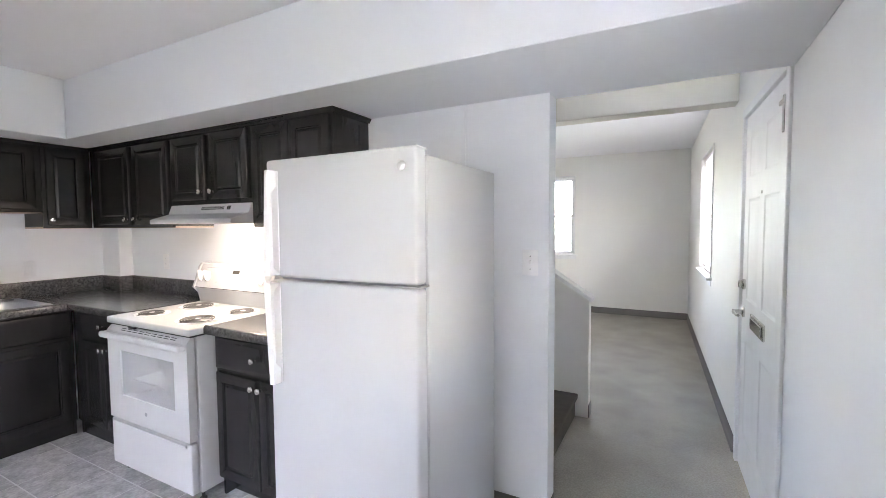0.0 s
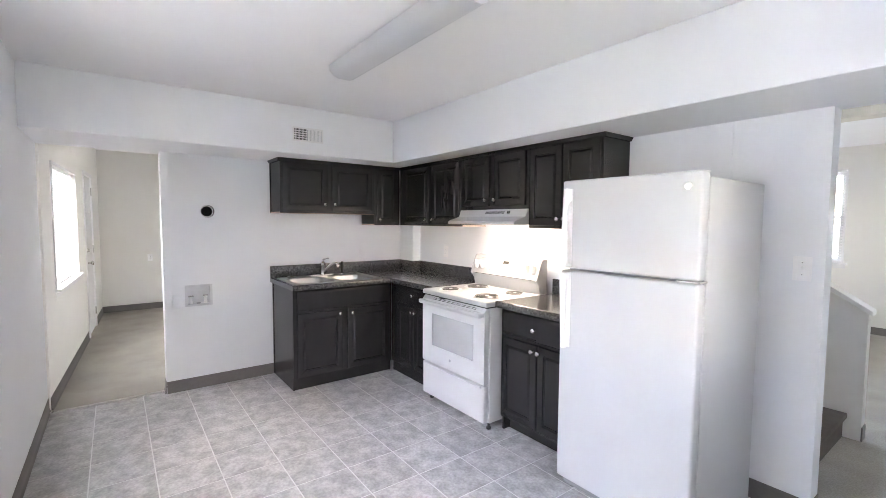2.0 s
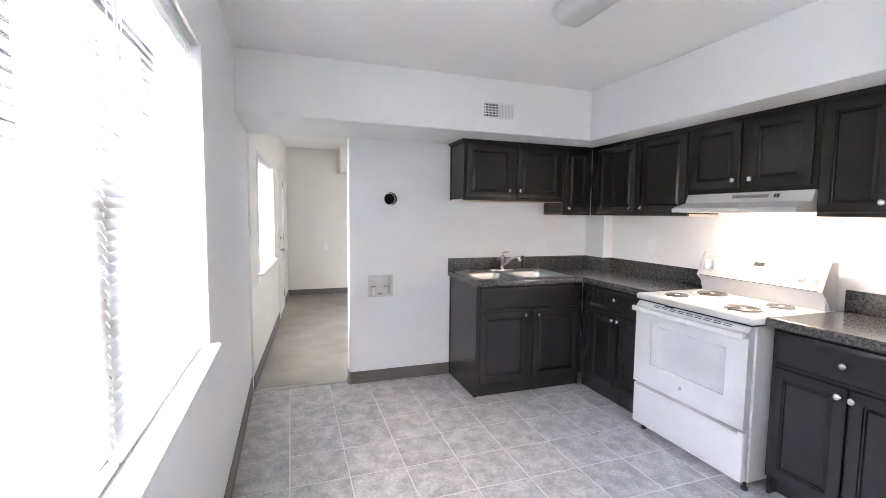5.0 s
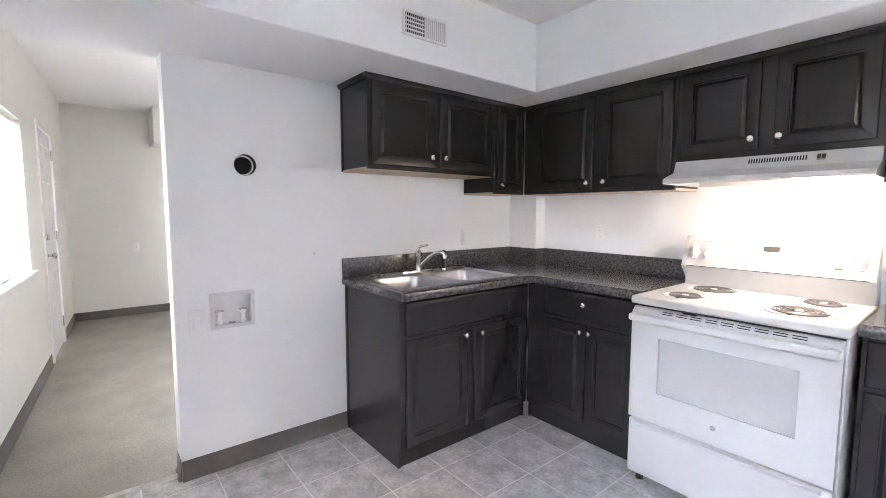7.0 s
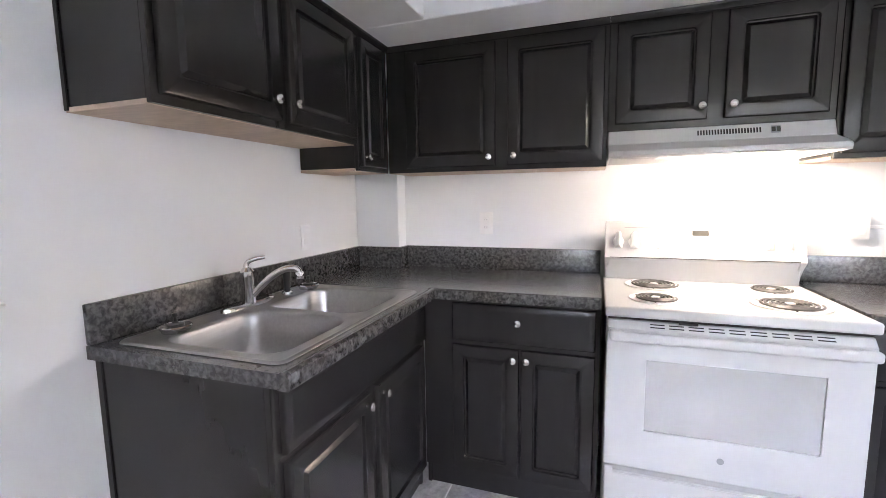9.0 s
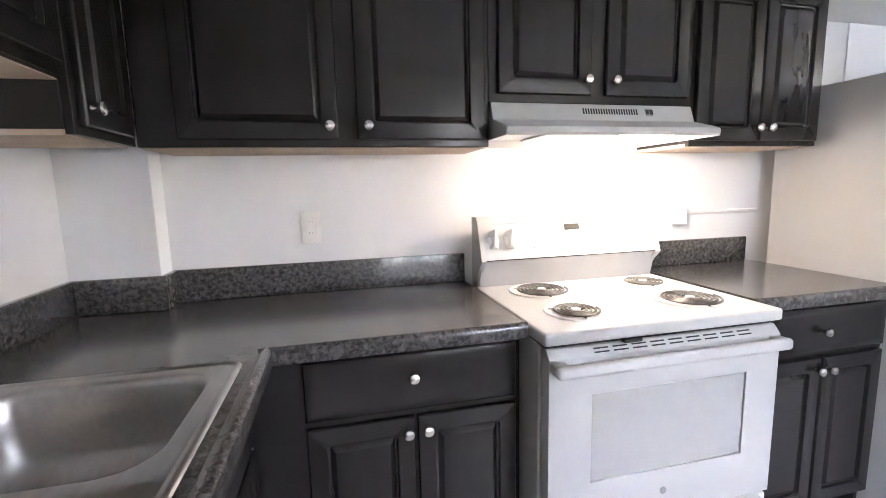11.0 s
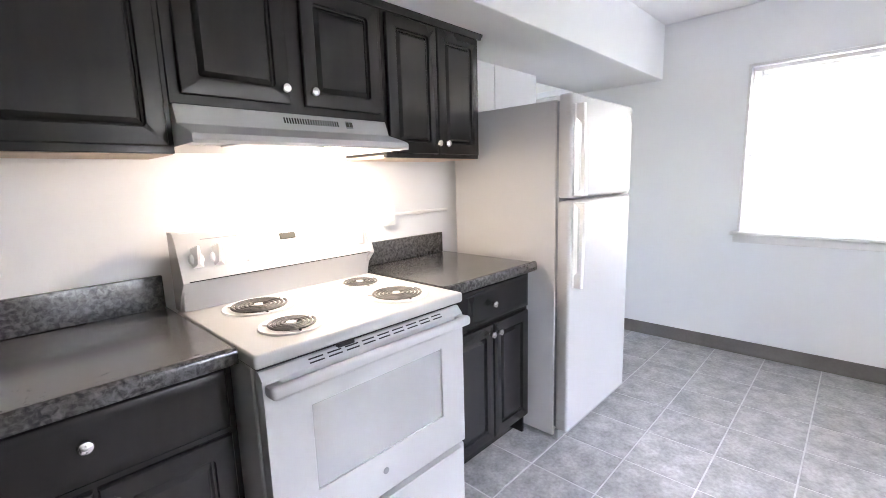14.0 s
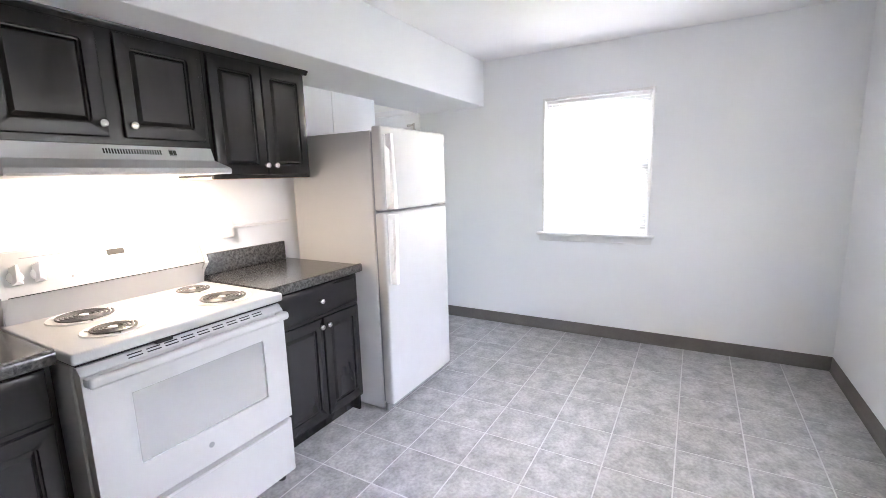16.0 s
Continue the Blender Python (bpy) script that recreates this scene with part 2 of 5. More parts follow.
def tube(points, radius, seg=10, bm=None, caps=True, taper=1.0):
    """A round rod along a line of points."""
    bm = bm or bmesh.new()
    pts = [Vector(p) for p in points]
    rings, side = [], None
    for i, p in enumerate(pts):
        d = (pts[min(i + 1, len(pts) - 1)] - pts[max(i - 1, 0)]).normalized()
        if side is None:
            side = d.orthogonal().normalized()
        side = (side - d * side.dot(d)).normalized()
        up = d.cross(side)
        r = radius * (1 + (taper - 1) * i / max(len(pts) - 1, 1))
        rings.append([bm.verts.new(p + r * (math.cos(a) * side + math.sin(a) * up)) for a in (2 * math.pi * k / seg for k in range(seg))])
    for a, b in zip(rings, rings[1:]):
        for k in range(seg):
            bm.faces.new((a[k], a[(k + 1) % seg], b[(k + 1) % seg], b[k]))
    if caps:
        bm.faces.new(rings[0])
        bm.faces.new(rings[-1])
    return bm


def curve(points, steps=6):
    """Points on a smooth curve through the given ones."""
    p = [Vector(q) for q in points]
    p = [2 * p[0] - p[1], *p, 2 * p[-1] - p[-2]]
    out = []
    for a, b, c, d in zip(p, p[1:], p[2:], p[3:]):
        for k in range(steps):
            t = k / steps
            out.append(0.5 * (2 * b + (c - a) * t + (2 * a - 5 * b + 4 * c - d) * t ** 2 + (3 * b - a - 3 * c + d) * t ** 3))
    return [*out, p[-2]]


def extrude_profile(profile, a, b, bm=None):
    """A closed outline of Vectors at a, carried to b."""
    bm = bm or bmesh.new()
    one = [bm.verts.new(Vector(a) + Vector(p)) for p in profile]
    two = [bm.verts.new(Vector(b) + Vector(p)) for p in profile]
    n = len(profile)
    for k in range(n):
        bm.faces.new((one[k], one[(k + 1) % n], two[(k + 1) % n], two[k]))
    bm.faces.new(one)
    bm.faces.new(two)
    return bm


def slab(us, vs, keep, w0, w1, place, bm=None):
    """A plate made of the kept cells of a grid, w0 to w1 thick; place(u, v, w) gives the world point."""
    bm = bm or bmesh.new()
    made = {}

    def vert(i, j, k):
        if (i, j, k) not in made:
            made[i, j, k] = bm.verts.new(place(us[i], vs[j], (w0, w1)[k]))
        return made[i, j, k]

    n, m = len(us) - 1, len(vs) - 1
    on = {(i, j) for i in range(n) for j in range(m) if keep((us[i] + us[i + 1]) / 2, (vs[j] + vs[j + 1]) / 2)}
    for i, j in on:
        for k in (0, 1):
            bm.faces.new([vert(a, b, k) for a, b in ((i, j), (i + 1, j), (i + 1, j + 1), (i, j + 1))])
        for di, dj, p, q in ((-1, 0, (i, j), (i, j + 1)), (1, 0, (i + 1, j), (i + 1, j + 1)), (0, -1, (i, j), (i + 1, j)), (0, 1, (i, j + 1), (i + 1, j + 1))):
            if (i + di, j + dj) not in on:
                bm.faces.new((vert(*p, 0), vert(*q, 0), vert(*q, 1), vert(*p, 1)))
    return bm


def wall_pose(a, b):
    """Local x along the wall from a to b, local y into the room on the left of that way, z up."""
    d = Vector((b[0] - a[0], b[1] - a[1], 0)).normalized()
    return Matrix(((d.x, -d.y, 0, a[0]), (d.y, d.x, 0, a[1]), (0, 0, 1, 0), (0, 0, 0, 1)))


def wall(name, a, b, z0, z1, thick, holes=(), material=None, label=""):
    """A wall from a to b whose inner face is on that line, with openings (u0, u1, z0, z1)."""
    m = wall_pose(a, b)
    length = (Vector(b) - Vector(a)).length
    us = sorted({0.0, length, *(h[0] for h in holes), *(h[1] for h in holes)})
    zs = sorted({z0, z1, *(h[2] for h in holes), *(h[3] for h in holes)})
    bm = slab(us, zs, lambda u, v: not any(h[0] < u < h[1] and h[2] < v < h[3] for h in holes), -thick, 0.0, lambda u, v, w: Vector((u, w, v)))
    ob = new(name, finish(bm, name, material or PAINT, 0))
    ob.matrix_basis = m
    return tagged(ob, label or "smooth white painted plaster wall", "wall", kind="structure")


def baseboard(name, a, b, holes=(), h=0.10, lab="taupe vinyl cove baseboard along the wall"):
    m = wall_pose(a, b)
    length = (Vector(b) - Vector(a)).length
    cuts = [0.0, *(c for pair in holes for c in pair), length]
    bm = bmesh.new()
    for u0, u1 in zip(cuts[::2], cuts[1::2]):
        if u1 - u0 > 0.01:
            extrude_profile([(0, 0.001, 0.001), (0, 0.016, 0.001), (0, 0.009, 0.010), (0, 0.006, 0.022), (0, 0.005, h - 0.004), (0, 0.003, h), (0, 0.001, h)], (u0, 0, 0), (u1, 0, 0), bm)
    ob = new(name, finish(bm, name, VINYL, 40))
    ob.matrix_basis = m
    return tagged(ob, lab, "baseboard", kind="structure")


# ---- large structure ----
END_WIN = (1.207, 2.033)            # opening of the end window along its wall, from the window wall
ZW0, ZW1 = 0.895, 2.010

wall("wall_south", (X_SINK - 0.13, Y_WIN), (X_END + 0.15, Y_WIN), 0, 2.6, 0.15,
     [(-0.28 - 1.67 - (X_SINK - 0.13), -0.28 - (X_SINK - 0.13), ZW0, ZW1)])
wall("wall_east", (X_END, Y_WIN), (X_END, 2.40), 0, 2.6, 0.15, [(*END_WIN, ZW0, ZW1)])
LIV_A, LIV_B = (0.90, 2.40), (0.70, 7.60)
wall("wall_front", LIV_A, LIV_B, 0, 2.6, 0.15, [(0.02, 0.95, 0, 2.05), (2.45, 3.45, 0.94, 2.12)], CREAM, "off-white painted plaster front wall")
LIV_N = (-3.2, 7.60)
wall("wall_far", LIV_B, LIV_N, 0, 2.6, 0.15, [(1.65, 2.55, 0.93, 2.20)], CREAM, "off-white painted plaster wall of the living room")
wall("wall_living_west", LIV_N, (-3.2, 2.35), 0, 2.6, 0.15, (), CREAM, "off-white painted plaster wall of the living room")


def simple_wall(name, x0, x1, y0, y1, z0, z1, material=None, label="smooth white painted plaster wall", category="wall", bevel=0.0):
    return solo(name, box(x0, x1, y0, y1, z0, z1, bevel, 1), material or PAINT, label, category, "structure", smooth=0)


simple_wall("wall_north", X_SINK - 0.13, 0.0, Y_STOVE, Y_STOVE + 0.12, 0, 2.6)


def sink_wall():
    """The wall behind the sink, with a recess for the washer box and a round duct hole."""
    bx, hz = (0.022, 0.208, 0.735, 0.895), (0.200, 1.541, 0.054)
    hy0, hy1, hz0, hz1 = hz[0] - 0.09, hz[0] + 0.09, hz[1] - 0.09, hz[1] + 0.09
    us = sorted({-0.14, Y_STOVE, bx[0], bx[1], hy0, hy1})
    vs = sorted({0.0, 2.6, bx[2], bx[3], hz0, hz1})

    def keep(u, v):
        return not (bx[0] < u < bx[1] and bx[2] < v < bx[3]) and not (hy0 < u < hy1 and hz0 < v < hz1)

    bm = slab(us, vs, keep, -0.13, 0.0, lambda u, v, w: Vector((X_SINK + w, u, v)))
    seg = 32
    sq, ci, inn = [], [], []
    for k in range(seg):
        a = 2 * math.pi * (k + 0.5) / seg
        c, s = math.cos(a), math.sin(a)
        f = 0.09 / max(abs(c), abs(s))
        sq.append(bm.verts.new((X_SINK, hz[0] + f * c, hz[1] + f * s)))
        ci.append(bm.verts.new((X_SINK, hz[0] + hz[2] * c, hz[1] + hz[2] * s)))
        inn.append(bm.verts.new((X_SINK - 0.02, hz[0] + hz[2] * c, hz[1] + hz[2] * s)))
    for k in range(seg):
        j = (k + 1) % seg
        bm.faces.new((sq[k], sq[j], ci[j], ci[k]))
        bm.faces.new((ci[k], ci[j], inn[j], inn[k]))
    for sy, sz in ((1, 1), (1, -1), (-1, 1), (-1, -1)):
        near = sorted(sq, key=lambda v: (v.co.y - hz[0] - 0.09 * sy) ** 2 + (v.co.z - hz[1] - 0.09 * sz) ** 2)[:2]
        bm.faces.new((near[0], near[1], bm.verts.new((X_SINK, hz[0] + 0.09 * sy, hz[1] + 0.09 * sz))))
    tagged(new("wall_west", finish(bm, "wall_west", PAINT, 0)), "white painted plaster wall behind the sink", "wall", kind="structure")
    simple_wall("wall_west_header", X_SINK - 0.13, X_SINK, Y_WIN, -0.14, SOFFIT + 0.002, 2.6)
    return bx, hz


WASHER, DUCT = sink_wall()
simple_wall("chase", X_SINK + 0.001, -3.45, 2.15, Y_STOVE - 0.001, 0, SOFFIT - 0.001, label="boxed-in white corner pipe chase", category="pipe chase")
simple_wall("soffit_north", X_SINK + 0.001, X_END - 0.001, Y_SOF, Y_STOVE + 0.12, SOFFIT, CEIL, label="white boxed soffit above the wall cabinets", category="soffit", bevel=0.004)
simple_wall("soffit_west", X_SINK - 0.13, X_SOF, Y_WIN + 0.001, Y_SOF - 0.001, SOFFIT + 0.001, CEIL, label="white boxed soffit over the sink wall", category="soffit", bevel=0.004)
simple_wall("ceiling", X_SINK - 0.13, X_END + 0.15, Y_WIN - 0.15, Y_STOVE + 0.12, CEIL, CEIL + 0.08, CEILING_PAINT, "flat white painted kitchen ceiling", "ceiling")
simple_wall("ceiling_living", -3.35, 1.1, Y_STOVE + 0.12, 7.8, HIGH, HIGH + 0.1, CEILING_PAINT, "flat white living room ceiling", "ceiling")
simple_wall("beam", -3.2, 0.92, 3.62, 3.78, 2.20, HIGH, BEAM_SHADE, "dropped ceiling beam by the stairs, its warm shade put into the colour", "beam", 0.004)

simple_wall("trim_joint", -0.484, -0.414, Y_STOVE - 0.007, Y_STOVE - 0.0005, 0.10, SOFFIT - 0.001, label="flat white joint strip on the stove wall", category="trim", bevel=0.002)

# the room beyond the sink wall
R2A, R2B = (-8.0, -0.64), (X_SINK - 0.13, -0.885)
R2L = (Vector(R2B) - Vector(R2A)).length
wall("wall_room_south", R2A, R2B, 0, 2.6, 0.15, [(R2L - 1.74, R2L - 0.43, 0.88, 1.93), (R2L - 3.22, R2L - 2.47, 0, 2.03)], CREAM, "off-white painted plaster wall of the next room")
wall("wall_room_west", (-8.0, 3.2), R2A, 0, 2.6, 0.12, (), CREAM, "off-white painted plaster wall of the next room")
wall("wall_room_north", (X_SINK - 0.13, 3.2), (-8.0, 3.2), 0, 2.6, 0.12, (), CREAM, "off-white painted plaster wall of the next room")
simple_wall("wall_room_east", X_SINK - 0.25, X_SINK - 0.132, Y_STOVE, 3.2, 0, 2.6, CREAM)
simple_wall("ceiling_room", -8.15, X_SINK - 0.131, -1.05, 3.32, HIGH, HIGH + 0.1, CEILING_PAINT, "flat white ceiling of the next room", "ceiling")
simple_wall("soffit_room", -7.99, -7.55, 0.20, 3.19, 2.10, HIGH - 0.001, CREAM, "off-white boxed soffit in the next room", "soffit", 0.004)

# floors
simple_wall("floor_living", -3.3, 1.0, Y_STOVE + 0.005, 7.7, -0.06, 0.002, CARPET, "worn beige grey carpet of the living room", "floor")
simple_wall("floor_room", -8.1, X_SINK - 0.075, -1.0, 3.3, -0.06, 0.002, CARPET, "beige grey low-pile carpet of the next room", "floor")
floor = simple_wall("floor", X_SINK - 0.075, X_END + 0.05, Y_WIN - 0.05, Y_STOVE + 0.005, -0.06, -0.0015, GROUT, "grey square tiles with pale grout joints", "floor")
solo("threshold", extrude_profile([(-0.022, 0, 0.0), (-0.016, 0, 0.007), (0.016, 0, 0.007), (0.022, 0, 0.0)], (X_SINK - 0.065, Y_WIN, 0.002), (X_SINK - 0.065, -0.14, 0.002)),
     NICKEL, "bright metal threshold strip between tile and carpet", "threshold", "structure")

solo("threshold", extrude_profile([(0, -0.018, 0.0), (0, -0.012, 0.006), (0, 0.012, 0.006), (0, 0.018, 0.0)], (0.0, Y_STOVE + 0.01, 0.002), (X_END, Y_STOVE + 0.01, 0.002)),
     NICKEL, "bright metal threshold strip by the partition", "threshold", "structure")
baseboard("baseboard_south", (X_SINK - 0.13, Y_WIN), (X_END, Y_WIN))
baseboard("baseboard_east", (X_END, Y_WIN), (X_END, 2.40))
baseboard("baseboard_west", (X_SINK, 0.735), (X_SINK, -0.14))
baseboard("baseboard_jamb", (X_SINK, -0.14), (X_SINK - 0.13, -0.14))
baseboard("baseboard_partition", (-0.001, Y_STOVE), (-0.94, Y_STOVE))
baseboard("baseboard_partition_end", (0.0, Y_STOVE + 0.12), (0.0, Y_STOVE))
baseboard("baseboard_front", LIV_A, LIV_B, [(0.001, 1.04)])
baseboard("baseboard_far", LIV_B, LIV_N)
baseboard("baseboard_room", (-8.0, 3.2), R2A)
baseboard("baseboard_room_south", R2A, R2B, [(R2L - 3.30, R2L - 2.39)])


# ---- windows and doors ----
def window(name, m, u0, u1, z0, z1, mullions, label, thick=0.15):
    """A double-hung window in an opening; local x along the wall, y into the room."""
    w = thing(name, m @ at((u0 + u1) / 2, 0, z0), label, "window", kind="structure")

    def lbox(name, x0, x1, y0, y1, za, zb, material, parent=w, bevel=0.003, label=""):
        return part(name, box(x0, x1, y0, y1, za, zb, bevel, 1, m=m), material, parent, label)

    # casing, stool and apron
    c = 0.018
    bm = box(u0 - c, u0, -0.01, 0.012, z0, z1 + c, 0.003, 1, m=m)
    box(u1, u1 + c, -0.01, 0.012, z0, z1 + c, 0.003, 1, bm=bm, m=m)
    box(u0, u1, -0.01, 0.012, z1, z1 + c, 0.003, 1, bm=bm, m=m)
    part("casing", bm, TRIM, w)
    lbox("window_sill", u0 - 0.06, u1 + 0.06, -0.10, 0.045, z0 - 0.022, z0 + 0.003, TRIM, bevel=0.006)
    lbox("apron", u0 - 0.04, u1 + 0.04, 0.001, 0.012, z0 - 0.075, z0 - 0.022, TRIM)
    # frame and sashes
    bm = bmesh.new()
    for x0, x1 in ((u0, u0 + 0.025), (u1 - 0.025, u1), *((x - 0.035, x + 0.035) for x in mullions)):
        box(x0, x1, -0.14, -0.045, z0, z1, 0.003, 1, bm=bm, m=m)
    box(u0, u1, -0.14, -0.045, z1 - 0.02, z1, 0.003, 1, bm=bm, m=m)
    box(u0, u1, -0.14, -0.045, z0, z0 + 0.02, 0.003, 1, bm=bm, m=m)
    part("window_frame", bm, TRIM, w)
    edges = [u0 + 0.025, *(v for x in mullions for v in (x - 0.035, x + 0.035)), u1 - 0.025]
    zm = (z0 + z1) / 2
    for a, b in zip(edges[::2], edges[1::2]):
        for za, zb, y in ((z0 + 0.02, zm + 0.02, -0.085), (zm - 0.02, z1 - 0.02, -0.115)):
            bm = bmesh.new()
            for q in ((a, a + 0.035, za, zb), (b - 0.035, b, za, zb), (a + 0.035, b - 0.035, za, za + 0.04), (a + 0.035, b - 0.035, zb - 0.04, zb)):
                box(q[0], q[1], y, y + 0.028, q[2], q[3], 0.003, 1, bm=bm, m=m)
            sash = part("sash", bm, TRIM, w)
            p = lbox("pane", a + 0.03, b - 0.03, y + 0.012, y + 0.016, za + 0.035, zb - 0.035, GLASS, sash, 0)
            p.visible_shadow = False
    return w


slat_bm = bmesh.new()
rows_ = []
for i in range(2):
    row = []
    for k in range(5):
        y = (k / 4 - 0.5) * 0.025
        z = 0.0022 * (1 - (2 * k / 4 - 1) ** 2)
        row.append(slat_bm.verts.new((i - 0.5, y, z)))
    rows_.append(row)
for k in range(4):
    slat_bm.faces.new((rows_[0][k], rows_[1][k], rows_[1][k + 1], rows_[0][k + 1]))
SLAT_MESH = finish(slat_bm, "slat", SLAT, 60)


def blind(m, u0, u1, z0, z1, tilt_top, tilt_low, label, depth=-0.03, step=0.0215):
    """A horizontal mini blind: head rail, slats on ladder cords, bottom rail and wand. Tilts in degrees."""
    b = thing("window_blind", m @ at((u0 + u1) / 2, depth, z1), label, "blind", "window blinds")
    part("head_rail", box(u0, u1, depth - 0.013, depth + 0.013, z1 - 0.028, z1 - 0.002, 0.002, 1, m=m), PLASTIC, b)
    part("bottom_rail", box(u0 + 0.004, u1 - 0.004, depth - 0.012, depth + 0.012, z0 + 0.006, z0 + 0.018, 0.004, 2, m=m), PLASTIC, b)
    n = int((z1 - z0 - 0.055) / step)
    zm = (z0 + z1) / 2
    for k in range(n):
        z = z1 - 0.04 - k * step
        f = min(max((z - zm) / 0.10 + 0.5, 0), 1)
        s = new("slat", SLAT_MESH)
        s.parent = b
        s.matrix_basis = at(0, 0, z - z1) @ Matrix.Rotation(radians(tilt_low + (tilt_top - tilt_low) * f + random.uniform(-2, 2)), 4, "X") @ Matrix.Rotation(radians(random.uniform(-0.12, 0.12)), 4, "Y") @ Matrix.Diagonal((u1 - u0 - 0.008, 1, 1, 1))
    for u in (u0 + 0.11, u1 - 0.11):
        for dy in (-0.0125, 0.0125):
            part("ladder_cord", tube([m @ Vector((u, depth + dy, z1 - 0.03)), m @ Vector((u, depth + dy, z0 + 0.015))], 0.0008, 5), PLASTIC, b)
    part("tilt_wand", tube([m @ Vector((u1 - 0.05, depth + 0.02, z1 - 0.03)), m @ Vector((u1 - 0.052, depth + 0.022, z1 - 0.48))], 0.0035, 6), TRANSLUCENT, b)
    return b


M_SOUTH = wall_pose((X_SINK - 0.13, Y_WIN), (X_END + 0.15, Y_WIN))
S0 = X_SINK - 0.13
wx0, wx1 = -1.95 - S0, -0.28 - S0
wmid = (wx0 + wx1) / 2
window("window_1", M_SOUTH, wx0, wx1, ZW0, ZW1, [wmid], "wide double window with white frame and sill")
blind(M_SOUTH, wx0 + 0.01, wmid - 0.001, ZW0 + 0.003, ZW1 - 0.005, -60, -63, "white horizontal mini blind, slats partly open, lowered over the window")
blind(M_SOUTH, wmid + 0.001, wx1 - 0.01, ZW0 + 0.003, ZW1 - 0.005, -60, -63, "white horizontal mini blind, slats partly open, lowered over the window")
M_EAST = wall_pose((X_END, Y_WIN), (X_END, 2.40))
window("window_2", M_EAST, *END_WIN, ZW0, ZW1, [], "white double-hung window in the end wall")
blind(M_EAST, END_WIN[0] + 0.01, END_WIN[1] - 0.01, ZW0 + 0.003, ZW1 - 0.005, 39, 37, "white horizontal mini blind, slats half open, lowered over the window", -0.016)
M_LIV = wall_pose(LIV_A, LIV_B)
window("window_3", M_LIV, 2.45, 3.45, 0.94, 2.12, [], "white double-hung window of the living room")
blind(M_LIV, 2.46, 3.44, 0.943, 2.115, -10, -10, "white horizontal mini blind lowered over the living room window")
M_FAR = wall_pose(LIV_B, LIV_N)
window("window_4", M_FAR, 1.65, 2.55, 0.93, 2.20, [], "white double-hung window in the far living room wall")
blind(M_FAR, 1.66, 2.54, 0.933, 2.195, -10, -10, "white horizontal mini blind lowered over the far window")
M_ROOM = wall_pose(R2A, R2B)
window("window_5", M_ROOM, R2L - 1.74, R2L - 0.43, 0.88, 1.93, [R2L - 1.085], "white double window of the next room")
blind(M_ROOM, R2L - 1.73, R2L - 1.09, 0.883, 1.925, -28, -28, "white horizontal mini blind lowered over the window")
blind(M_ROOM, R2L - 1.08, R2L - 0.44, 0.883, 1.925, -28, -28, "white horizontal mini blind lowered over the window")


def panel_loops(bm, w, h, x, y, t, loops, m):
    """A raised field: nested rectangles of (inset, height) on a face, closed in the middle."""
    rings = []
    for inset, d in loops:
        rings.append([bm.verts.new(m @ Vector((x + sx * (w / 2 - inset), y + sz * (h / 2 - inset), t + d))) for sx, sz in ((-1, -1), (1, -1), (1, 1), (-1, 1))])
    for a, b in zip(rings, rings[1:]):
        for k in range(4):
            bm.faces.new((a[k], a[(k + 1) % 4], b[(k + 1) % 4], b[k]))
    bm.faces.new(rings[-1])


